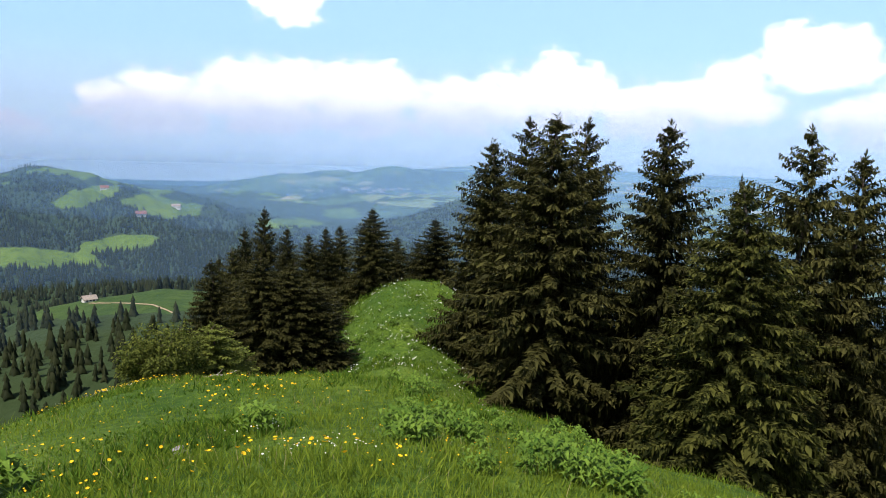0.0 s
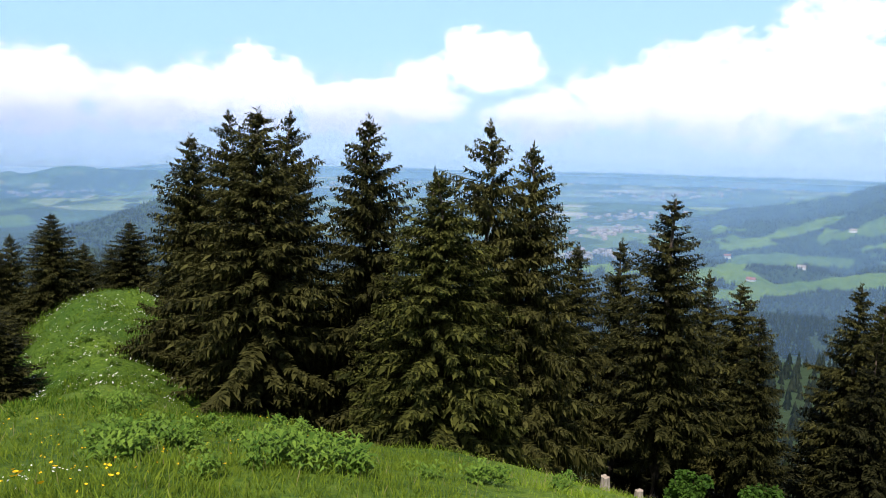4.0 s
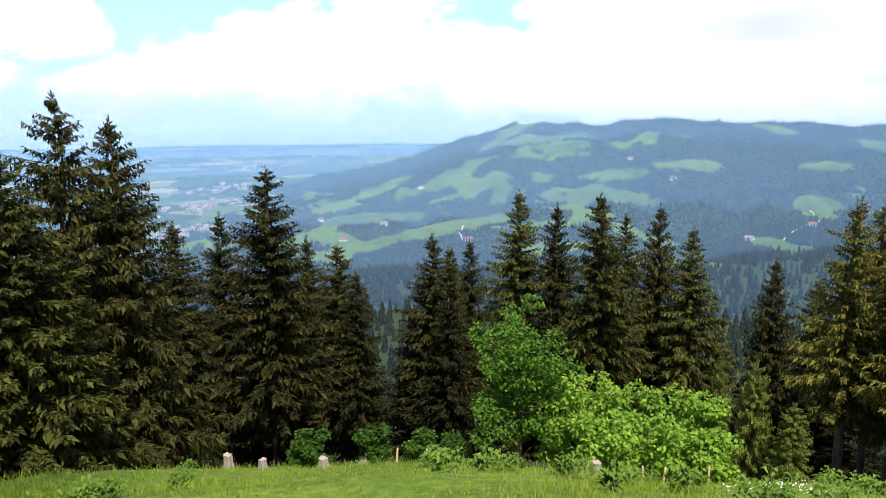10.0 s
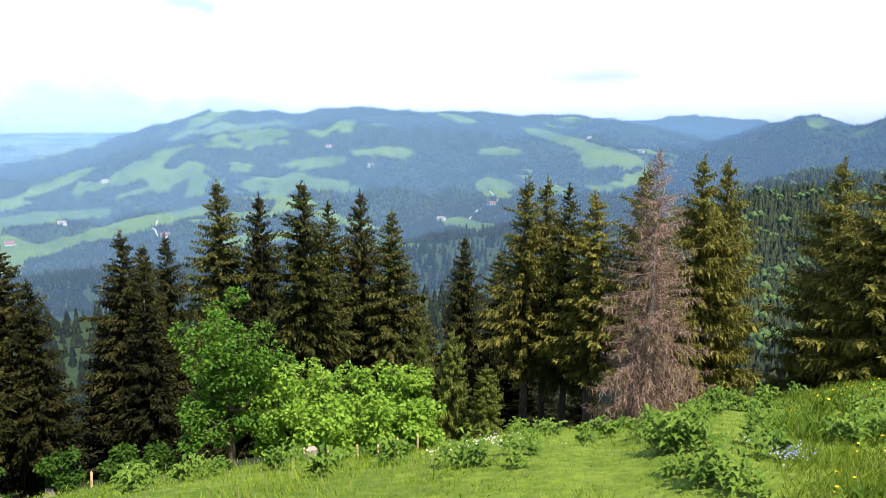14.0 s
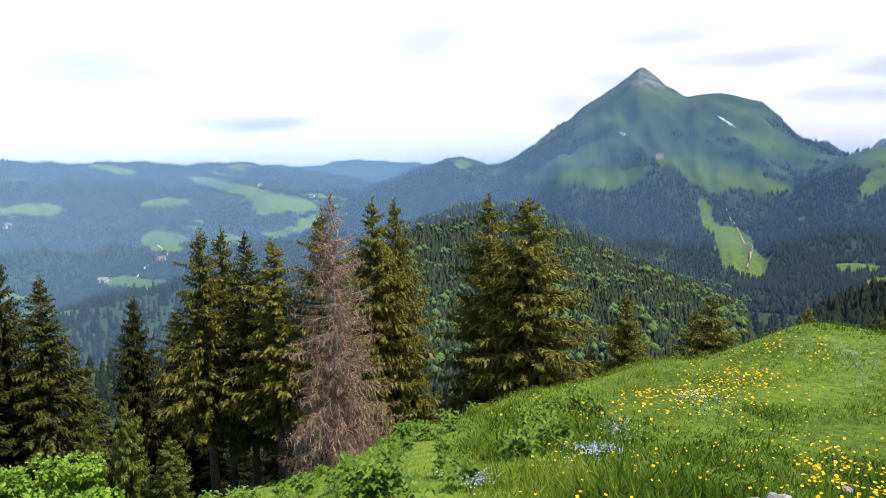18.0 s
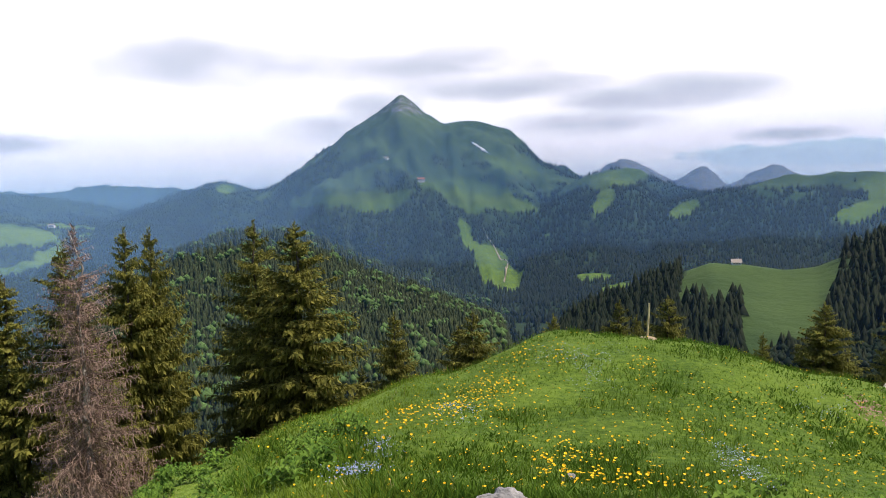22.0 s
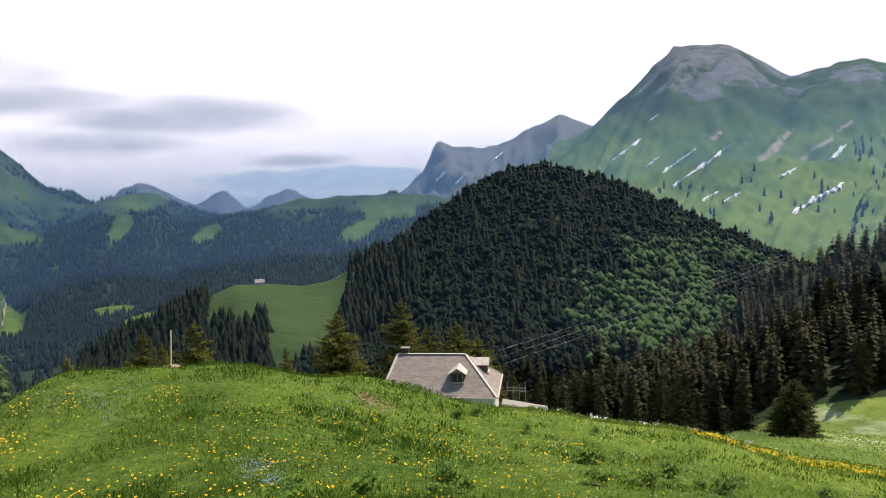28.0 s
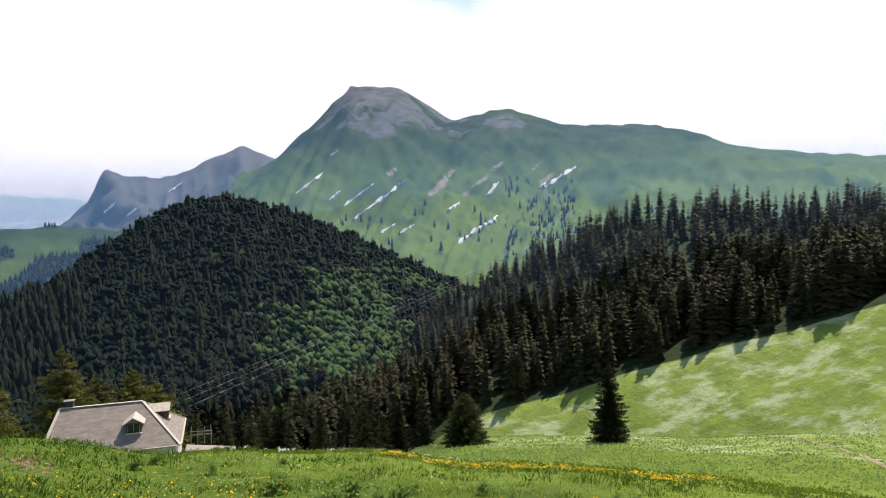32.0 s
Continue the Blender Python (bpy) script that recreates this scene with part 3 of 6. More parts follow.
def cover(az, r, z, who):
    """Shares of wood, bare rock, snow, dry grass and ploughed field on the ground."""
    az, r = np.asarray(az, float), np.asarray(r, float)
    el = np.degrees(np.arctan2(z - EYE, np.maximum(r, 1)))
    x, y = r * np.sin(np.radians(az)), r * np.cos(np.radians(az))
    rag = fbm(x / 60 + 50, y / 60, 4)
    n1 = 0.55 * fbm(x / 330 + 7, y / 330 + 3, 4) + 0.45 * fbm(x / 80 + 2, y / 80 + 8, 3)
    share = np.array([0.0 if k == "?" else RANGES[k][4] for k in RANGE_NAMES] + [0.45, 0.0])[who]
    a = (az + 60) % 360 - 60
    k = RANGE_NAMES.index
    line = el + (fbm(x / 240 + 31, y / 240 + 12, 4) - 0.5) * 5.5
    share = np.where((who == k("peak")) & (line > -1.3), 0.55 - 0.045 * (el + 1.3), share)
    share = np.where((who == k("peak")) & (line < -2.6), 0.9, share)
    share = np.where((who == k("pasture_ridge")) & (line < -2.4), 0.95, share)
    share = np.where((who == k("green_ridge")) & (line < -1.4) & (a > 130), 0.9, share)
    share = np.where((who == k("hut_saddle")) & (a < 140.0 + (el + 8) * 0.3), 1.0, share)
    share = np.where((who == k("hut_saddle")) & (el < -10.5) & (a < 144), 0.9, share)
    share = np.where((who == k("hut_saddle")) & (a > 150.2 + (el + 8) * .25), 1.0, share)
    share = np.where((who == k("wooded_slope")) & (r < 203), 0.0, share)
    share = np.where((who == k("knoll")) & (el < -13.6 + 1.6 * n1), 0.62, share)
    share = np.where((who == -1) & (r > 95) & (a < 125), np.where(a < 0, 0.42, 0.75), share)
    plainy = (who == -2) & (a > -5) & (a < 62) & (r > 1200)
    share = np.where(plainy, 0.40, share)
    share = np.where((who == -2) & (~plainy) & (r > 200), 0.85, share)
    wood = ease((share - n1) / 0.08 + 0.5)
    wood = np.where(share >= 1.0, 1.0, wood)
    wood = wood * (1 - ease(inside(PASTURES + PASTURES_B + PASTURES_S, az, el, rag) * 2.2))
    wood = np.where((who == -1) & ((r < 95) | (a > 150)), 0.0, wood)
    wood = np.where((who == -1) & (r > 25.5 + 2.5 * n1) & (r < 95) & (a > 4 + (r < 40) * 3) & (a < 101), 1.0, wood)
    rock = np.zeros_like(el)
    rock = np.where(who == k("crags"), 0.55 + 0.5 * ease((el - 0.5) / 2.5), rock)
    rock = np.where(who == k("peak"), 0.50 * ease((el - 2.0) / 3.6), rock)
    rock = np.where(who == k("far_peaks"), 0.62, rock)
    rock = np.where(who == k("high_mountain"), 0.56 * ease((el + (fbm(x / 150 + 5, y / 150, 4) - 0.5) * 6 - 5.4) / 2.4), rock)
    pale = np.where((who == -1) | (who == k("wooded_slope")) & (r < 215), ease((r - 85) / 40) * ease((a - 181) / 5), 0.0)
    # near ground brightened by direction, as if in stronger sun
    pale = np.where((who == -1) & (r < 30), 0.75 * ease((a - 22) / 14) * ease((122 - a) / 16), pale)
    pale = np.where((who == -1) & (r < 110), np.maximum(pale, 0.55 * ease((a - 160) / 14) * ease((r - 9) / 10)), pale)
    # lower mountain slopes tinted yellow-green in place of sunshine on them
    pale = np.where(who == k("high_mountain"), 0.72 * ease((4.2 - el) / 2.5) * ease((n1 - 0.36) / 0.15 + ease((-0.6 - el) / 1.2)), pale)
    # far pastures lightened a little, sunlight put into their grass
    pale = np.where(np.isin(who, [k("massif"), k("west_hill"), k("green_ridge")]), 0.15, pale)
    dry = np.where((who == k("wooded_slope")) & (r < 235), 0.75 * ease((r - 186) / 10) * ease((n1 - 0.3) / 0.2), 0.0)
    plough = np.where(plainy | ((who == k("blue_range")) & (n1 > 0.5)), 1.0, 0.0)
    # high-alp turf; on the saddle the same dark green stands for cloud shade
    alp = np.where(np.isin(who, [k("peak"), k("high_mountain"), k("far_peaks"), k("crags"), k("green_ridge"), k("pasture_ridge")]), np.where(who == k("high_mountain"), ease((el - 2.5) / 4.0), ease((el + 4.5) / 3.5)), np.where(who == k("hut_saddle"), 0.95, np.where(who == k("knoll"), 0.6, 0.0))) * (1 - 0.45 * ease(inside(PASTURES_S, az, el, rag) * 2))
    scree = np.where(who == k("high_mountain"), inside(SCREE, az, el, rag, 0.9), 0.0)
    return wood, rock, pale, dry, plough, alp, scree


def mesh_of(name, verts, faces, mat, smooth=False):
    """A mesh from arrays of points and of equal-sided faces."""
    verts, faces = np.asarray(verts, np.float32), np.asarray(faces, np.int32)
    me = bpy.data.meshes.new(name)
    me.vertices.add(len(verts))
    me.vertices.foreach_set("co", verts.ravel())
    n, s = faces.shape
    me.loops.add(n * s)
    me.loops.foreach_set("vertex_index", faces.ravel())
    me.polygons.add(n)
    me.polygons.foreach_set("loop_start", np.arange(0, n * s, s, dtype=np.int32))
    me.polygons.foreach_set("loop_total", np.full(n, s, np.int32))
    if smooth:
        me.polygons.foreach_set("use_smooth", np.ones(n, bool))
    me.update(calc_edges=True)
    me.materials.append(mat)
    return me


az_line = np.concatenate([np.arange(-46, 228, 0.3), np.arange(228, 314, 2.0)])
r_line = np.concatenate([[0.0], np.geomspace(0.8, 150, 170), np.geomspace(153, 900, 95), np.geomspace(909, 2650, 120), np.geomspace(2690, 4900, 32)])
AZ, RR = np.meshgrid(az_line, r_line)
ZZ, WHO = land(AZ.ravel(), RR.ravel())
rows_n, cols_n = AZ.shape
ii, jj = np.meshgrid(np.arange(rows_n - 1), np.arange(cols_n), indexing="ij")
j2 = (jj + 1) % cols_n
quads = np.stack([ii * cols_n + jj, ii * cols_n + j2, (ii + 1) * cols_n + j2, (ii + 1) * cols_n + jj], -1).reshape(-1, 4)[:, ::-1]
ground_me = mesh_of("ground", np.stack([RR.ravel() * np.sin(np.radians(AZ.ravel())), RR.ravel() * np.cos(np.radians(AZ.ravel())), ZZ], 1), quads, LAND, True)
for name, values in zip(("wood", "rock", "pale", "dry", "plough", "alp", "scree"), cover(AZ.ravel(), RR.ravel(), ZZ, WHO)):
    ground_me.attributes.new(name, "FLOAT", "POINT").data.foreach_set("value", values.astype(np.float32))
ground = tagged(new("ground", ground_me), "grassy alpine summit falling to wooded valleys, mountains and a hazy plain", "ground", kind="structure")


# upright see-through blue sheets, ringed round the summit, imitate haze by their tint
def haze_sheet(dense, low=-60.0, top=330.0):
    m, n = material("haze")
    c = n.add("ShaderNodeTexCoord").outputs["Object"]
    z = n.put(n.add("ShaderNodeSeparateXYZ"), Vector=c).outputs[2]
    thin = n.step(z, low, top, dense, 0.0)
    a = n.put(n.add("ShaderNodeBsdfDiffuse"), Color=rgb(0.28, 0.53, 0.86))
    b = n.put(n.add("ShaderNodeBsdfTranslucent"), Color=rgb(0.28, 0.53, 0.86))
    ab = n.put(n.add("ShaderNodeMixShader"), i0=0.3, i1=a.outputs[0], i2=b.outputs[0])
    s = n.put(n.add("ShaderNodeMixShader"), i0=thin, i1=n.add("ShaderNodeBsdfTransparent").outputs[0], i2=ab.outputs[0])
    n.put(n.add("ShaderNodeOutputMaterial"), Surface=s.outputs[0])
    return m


# radius of each added sheet, and how much blue it lays over what lies behind
HAZE_SHEETS = ((284, haze_sheet(0.028)), (640, haze_sheet(0.15)), (1080, haze_sheet(0.16)), (1500, haze_sheet(0.17)), (2150, haze_sheet(0.17)), (2900, haze_sheet(0.33)), (3900, haze_sheet(0.42, -160.0, 0.0)))
for radius, air in HAZE_SHEETS:
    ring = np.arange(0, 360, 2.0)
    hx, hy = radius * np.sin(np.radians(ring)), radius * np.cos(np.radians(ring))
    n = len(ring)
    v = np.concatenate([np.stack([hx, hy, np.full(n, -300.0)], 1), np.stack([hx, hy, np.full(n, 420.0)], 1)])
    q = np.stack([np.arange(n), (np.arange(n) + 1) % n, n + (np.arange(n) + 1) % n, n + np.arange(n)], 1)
    tagged(new("haze", mesh_of("haze", v, q, air, True)), "thin see-through bluish sheet standing in for haze over the valleys", "haze", "haze bands", "structure")


# ---------------------------------------------------------------- woods
def cone_tree(tiers, spikes, seed):
    """A small conifer: ragged skirts of spikes, one unit tall."""
    r = np.random.default_rng(seed)
    v, f = [], []
    for k in range(tiers):
        lo, hi = k / tiers * 0.94 + 0.02, min(1.0, (k + 1.9) / tiers * 0.94 + 0.06)
        w0 = 0.19 * (1 - k / tiers) ** 0.68 + 0.010
        b = len(v)
        v.append((r.normal(0, .004), r.normal(0, .004), hi))
        for s in range(spikes * 2):
            a = (s + r.uniform(-.3, .3)) / spikes / 2 * math.tau + k
            w1 = w0 * (r.uniform(.85, 1.2) if s % 2 == 0 else r.uniform(.35, .6))
            v.append((w1 * math.cos(a), w1 * math.sin(a), lo + (0 if s % 2 == 0 else 0.06) + r.uniform(-.02, .02)))
        for s in range(spikes * 2):
            f.append((b, b + 1 + s, b + 1 + (s + 1) % (spikes * 2)))
    return np.array(v), np.array(f)


def round_tree(seed):
    """A small broad crown: a lumpy many-sided clump."""
    r = np.random.default_rng(seed)
    v, f = [], []
    for k in range(9):
        c = np.array([r.normal(0, .16), r.normal(0, .16), r.uniform(.3, .8)])
        s = r.uniform(.14, .26)
        b = len(v)
        for d in ((1, 0, 0), (-1, 0, 0), (0, 1, 0), (0, -1, 0), (0, 0, 1), (0, 0, -1)):
            v.append(c + np.array(d) * s * r.uniform(.7, 1.3))
        for t in ((0, 2, 4), (2, 1, 4), (1, 3, 4), (3, 0, 4), (2, 0, 5), (1, 2, 5), (3, 1, 5), (0, 3, 5)):
            f.append(tuple(b + q for q in t))
    return np.array(v), np.array(f)


def strew(name, templates, x, y, z, size, wide, mat):
    """Many small trees as one mesh."""
    vs, fs, off = [], [], 0
    pick = rng.integers(0, len(templates), len(x))
    turn = rng.uniform(0, math.tau, len(x))
    for k, (tv, tf) in enumerate(templates):
        m = pick == k
        n = m.sum()
        if not n:
            continue
        c, s = np.cos(turn[m])[:, None], np.sin(turn[m])[:, None]
        h, w2 = size[m][:, None], (size[m] * wide[m])[:, None]
        px = (tv[None, :, 0] * c - tv[None, :, 1] * s) * w2 + x[m][:, None]
        py = (tv[None, :, 0] * s + tv[None, :, 1] * c) * w2 + y[m][:, None]
        pz = tv[None, :, 2] * h + z[m][:, None]
        vs.append(np.stack([px, py, pz], -1).reshape(-1, 3))
        fs.append((tf[None] + (np.arange(n) * len(tv))[:, None, None] + off).reshape(-1, 3))
        off += n * len(tv)
    return mesh_of(name, np.concatenate(vs), np.concatenate(fs), mat)


def wood_places(az0, az1, r0, r1, count, names, limit=0.5, even=1.0):
    az = rng.uniform(az0, az1, count)
    u = rng.random(count)
    r = r0 * (r1 / r0) ** u if even else r0 + (r1 - r0) * u
    z, who = land(az, r)
    wd = cover(az, r, z, who)[0]
    keep = wd > limit
    if names:
        keep &= np.isin(who, [RANGE_NAMES.index(k) if k in RANGE_NAMES else -2 for k in names])
    az, r, z = az[keep], r[keep], z[keep]
    return az, r, r * np.sin(np.radians(az)), r * np.cos(np.radians(az)), z


def kite_tree(whorls, arms, seed):
    """A conifer of separate drooping sprays in whorls, one unit tall."""
    r = np.random.default_rng(seed)
    v, f = [], []
    for k in range(whorls):
        h = .04 + .93 * (k + r.uniform(-.3, .3)) / whorls
        for a in range(arms if h < .8 else 4):
            th = (a + r.uniform(-.4, .4)) / arms * math.tau + k * 2.4
            L = (.185 * (1 - h) ** .7 + .012) * r.uniform(.6, 1.25)
            o, sd = np.array([math.cos(th), math.sin(th), 0]), np.array([-math.sin(th), math.cos(th), 0])
            z = h + r.uniform(-.02, .02)
            b = len(v)
            wide = L * r.uniform(.28, .45) + .006
            v += [np.array([0, 0, z + .045 * (1 - h) + .01]), o * L * .6 - sd * wide + [0, 0, z - .02], o * L + [0, 0, z - .045 * (1 - h)], o * L * .6 + sd * wide + [0, 0, z - .02]]
            f += [(b, b + 1, b + 2), (b, b + 2, b + 3)]
    return np.array(v), np.array(f)


def tiny_tree(seed):
    """A far conifer, a few ragged faces."""
    r = np.random.default_rng(seed)
    v = [(r.normal(0, .01), r.normal(0, .01), 1.0)]
    for s in range(5):
        a = (s + r.uniform(-.3, .3)) / 5 * math.tau
        d = r.uniform(.13, .25)
        v.append((d * math.cos(a), d * math.sin(a), r.uniform(-.05, .15)))
    return np.array(v), np.array([(0, 1 + s, 1 + (s + 1) % 5) for s in range(5)])


FAR_TREES = [tiny_tree(k) for k in range(8)]
MID_TREES = [cone_tree(3, 4, 10 + k) for k in range(5)]
FINE_TREES = [kite_tree(15, 7, 20 + k) for k in range(5)]
ROUND_TREES = [round_tree(30 + k) for k in range(5)]


def wood(label, az0, az1, r0, r1, count, names, templates, lo, hi, mat=NEEDLE_FAR, limit=0.5, broad=(0.95, 1.35), fade=0):
    az, r, x, y, z = wood_places(az0, az1, r0, r1, count, names, limit)
    if fade:
        el = np.degrees(np.arctan2(z - EYE, r))
        m = rng.random(len(az)) < ease((az - az0) / fade) * ease((-1.5 - el) / 3.5) * (fbm(x / 40, y / 40, 3) > 0.42)
        az, r, x, y, z = az[m], r[m], x[m], y[m], z[m]
    size = rng.uniform(lo, hi, len(x)) * rng.choice([1, 1, 1, .7], len(x))
    ob = new("forest", strew("forest", templates, x, y, z - 0.3, size, rng.uniform(*broad, len(x)), mat))
    return tagged(ob, label, "forest", kind="stuff")


wood("dark conifers round the green knoll", -46, -8, 120, 340, 1100, None, MID_TREES, 5, 9.5)
wood("dark row of conifers behind the green knoll", -46, -8, 352, 420, 380, None, MID_TREES, 5, 8.5, limit=-1)
wood("dark conifer woods on the far western hills", -46, 30, 450, 2000, 40000, None, FAR_TREES, 5, 9)
wood("hazy woods on the far massif with open pastures", 24, 104, 1000, 2700, 60000, None, FAR_TREES, 6.5, 10.5)
wood("dark conifer woods under the pointed peak", 94, 158, 800, 2250, 52000, None, FAR_TREES, 7, 12)
wood("scattered conifers at the foot of the high mountain", 168, 215, 1120, 1420, 130, ["high_mountain"], MID_TREES, 12, 18, limit=-1)
wood("conifer forest on the rounded hill", 94, 128, 300, 720, 9000, ["wooded_hill"], MID_TREES, 7, 11.5, NEEDLE_HILL)
wood("conifers in the valley below the massif", 18, 84, 110, 1060, 9000, ["valley"], MID_TREES, 11, 17)
wood("conifers in the valley bottom", 84, 150, 240, 950, 5000, ["valley"], MID_TREES, 12, 18)
wood("conifers round the green saddle pasture", 130, 160, 290, 640, 2600, ["hut_saddle"], MID_TREES, 12, 18)
wood("dense dark conifer forest covering the steep hill", 146, 186, 280, 660, 2400, ["dark_hill"], MID_TREES, 8, 14)
wood("broadleaved crowns filling the steep hill, coloured dark as in shade", 146, 187, 280, 640, 5200, ["dark_hill"], ROUND_TREES, 6, 11, LEAF_DIM, broad=(.8, 1.4))
wood("broadleaved trees on the rounded hill", 96, 126, 320, 720, 420, ["wooded_hill"], ROUND_TREES, 8, 12, LEAF_FAR, broad=(1, 1.4))
wood("broadleaved trees among the conifers of the steep hill", 166, 187, 280, 560, 2500, ["dark_hill"], ROUND_TREES, 7, 13, LEAF_FAR, broad=(1, 1.4), fade=10)
wood("tall dark spruce forest above the meadow", 164, 240, 208, 470, 1900, ["wooded_slope"], FINE_TREES, 13, 21, NEEDLE_WARM, broad=(0.75, 1.15))
wood("spruces in the hollow below the hut", 158, 180, 215, 310, 420, None, FINE_TREES, 13, 18, NEEDLE_WARM, limit=-1)
wood("conifers in a slanting belt on the high mountain", 187.5, 193, 1150, 1700, 150, ["high_mountain"], MID_TREES, 10, 16, limit=-1)


# ---------------------------------------------------------------- parts and things
def link_part(name, me, parent, label=""):
    ob = new(name, me)
    ob.parent = parent
    if label:
        tagged(ob, label)
    return ob


def part(name, bm, mat, parent, label="", smooth=False):
    """Link a bmesh as one mesh object under a thing or a part."""
    me = bpy.data.meshes.new(name)
    if smooth:
        for f in bm.faces:
            f.smooth = True
    bm.to_mesh(me)
    bm.free()
    me.materials.append(mat)
    return link_part(name, me, parent, label)


def thing(name, place, label, category, group=""):
    ob = new(name)
    ob.empty_display_size = 0.2
    ob.matrix_world = place if isinstance(place, Matrix) else Matrix.Translation(place)
    return tagged(ob, label, category, group)


def box(bm, size, m=Matrix(), bevel=0.0):
    g = bmesh.ops.create_cube(bm, size=1.0, matrix=m @ Matrix.Diagonal((*size, 1)))
    if bevel:
        edges = list({e for v in g["verts"] for e in v.link_edges})
        bmesh.ops.bevel(bm, geom=edges, offset=bevel, segments=1, affect="EDGES")
    return bm


def tube(points, radii, sides=7):
    """Points and quads of a tapered tube along a line."""
    pts = [Vector(p) for p in points]
    v, f = [], []
    for k, p in enumerate(pts):
        d = (pts[min(k + 1, len(pts) - 1)] - pts[max(k - 1, 0)]).normalized()
        q = d.to_track_quat("Z", "Y")
        for s in range(sides):
            a = s / sides * math.tau
            v.append(p + q @ Vector((radii[k] * math.cos(a), radii[k] * math.sin(a), 0)))
    for k in range(len(pts) - 1):
        for s in range(sides):
            f.append((k * sides + s, k * sides + (s + 1) % sides, (k + 1) * sides + (s + 1) % sides, (k + 1) * sides + s))
    return np.array([tuple(p) for p in v]), np.array(f)


def blades(base_pts, way, length, width, droop, r):
    """Kite-shaped sprays: arrays of base points and directions to points and quads."""
    n = len(base_pts)
    way = way / np.maximum(np.linalg.norm(way, axis=1, keepdims=True), 1e-6)
    side = np.cross(way, r.normal(0, 1, (n, 3)) * 0.6 + np.array([0, 0, 1.0]))
    side /= np.maximum(np.linalg.norm(side, axis=1, keepdims=True), 1e-6)
    L, W = length[:, None], width[:, None]
    down = np.array([0, 0, -1.0])
    mid = base_pts + way * L * 0.45 + down * droop * L * 0.2
    tip = base_pts + way * L + down * droop * L
    v = np.stack([base_pts, mid - side * W, tip, mid + side * W], 1).reshape(-1, 3)
    f = np.arange(n * 4).reshape(-1, 4)
    return v, f


def spruce_meshes(seed, height=12.0, radius=2.1, whorls=40, arms=8, bare=0.02, mat=NEEDLE_DARK, full=1.0, ragged=0.25, dead=False, coarse=1.0):
    """Trunk and crown of a spruce: whorls of arms that sag and lift at the tips, with fine side sprays and hanging curtains of twigs."""
    r = np.random.default_rng(seed)
    n = 9
    trunk_pts = [(r.normal(0, .01) * k, r.normal(0, .01) * k, height * k / (n - 1)) for k in range(n)]
    tv, tf = tube(trunk_pts, [0.16 * height / 12 * (1 - k / (n - 1)) ** 0.9 + 0.012 for k in range(n)], 7)
    V, F, off = [], [], 0
    z1 = np.array([0, 0, 1.0])
    gaps = r.uniform(0, math.tau, 7)
    for k in range(whorls):
        h0 = bare + (1 - bare) * (k + r.uniform(-.3, .3)) / whorls
        for a in range(arms if h0 < 0.85 else 6):
            h = min(max(h0 + r.uniform(-.9, .9) / whorls, 0.01), 0.985)
            th = (a + r.uniform(-.35, .35)) / arms * math.tau + k * 2.4
            lobe = 1 + ragged * .55 * math.sin(3 * th + gaps[0] + 9 * h) + ragged * .45 * math.sin(5 * th + gaps[1] - 23 * h)
            prof = (1 - h) ** 0.62 * min(1.0, 0.70 + (h - bare) * 2.0) * min(1.0, (1 - h) / 0.14) ** 0.35
            L = radius * prof * lobe * r.uniform(1 - ragged, 1 + ragged * .8) + 0.09
            out = np.array([math.cos(th), math.sin(th), 0.0])
            side = np.array([-out[1], out[0], 0.0])
            tilt = 0.80 * (h - 0.40) + r.normal(0, .07)
            steps = max(5, int(L / (0.082 if not dead else 0.12) * full))
            s = np.linspace(0.10, 1.0, steps)
            z = h * height + L * (tilt * s - 0.42 * s * (1 - h) + 0.30 * s ** 3 * (1 - h))
            P = out[None] * (L * s)[:, None] + z1 * z[:, None] + side[None] * (r.normal(0, .06) * L * s ** 2)[:, None]
            # the arm itself, a strip that follows its sag
            w_ = (.022 * (1 - s * .85))[:, None]
            V.append(np.concatenate([P + z1 * w_, P - z1 * w_]))
            F.append(np.array([(i, i + 1, steps + i + 1, steps + i) for i in range(steps - 1)]) + off)
            off += 2 * steps
            if not dead:
                nb = 5
                t_ = np.linspace(.12, .85, nb)
                C = np.stack([np.interp(t_, s, P[:, q]) for q in range(3)], 1)
                for sg in (1, -1):
                    way = out[None] * .8 + side[None] * sg * r.uniform(.25, .7, (nb, 1)) + z1 * r.uniform(-.45, -.05, (nb, 1))
                    bv, bf = blades(C, way, L * .24 * (1 - t_ * .45) + .06, L * .038 * (1 - t_ * .5) + .02, .35, r)
                    V.append(bv)
                    F.append(bf + off)
                    off += len(bv)
            sprays = ((1, .05, .35, .9), (-1, .05, .35, .9), (.55, .25, .1, .7), (-.55, .25, .1, .7), (.25, -1.3, .5, 1.5), (-.25, -1.3, .5, 1.5), (.0, -1.0, .3, 1.1))
            for sgn, up_, dr, long in sprays:
                keep = r.random(steps) < (0.94 if not dead else 0.75)
                m = int(keep.sum())
                if not m:
                    continue
                B = P[keep] + r.normal(0, .03, (m, 3))
                sk = s[keep]
                way = out[None] * r.uniform(.3, .9, (m, 1)) * (.35 if up_ < -.5 else 1) + side[None] * sgn * r.uniform(.5, 1.1, (m, 1)) + z1 * (up_ + r.normal(0, .18, (m, 1)))
                if dead:
                    way = way + r.normal(0, .55, (m, 3))
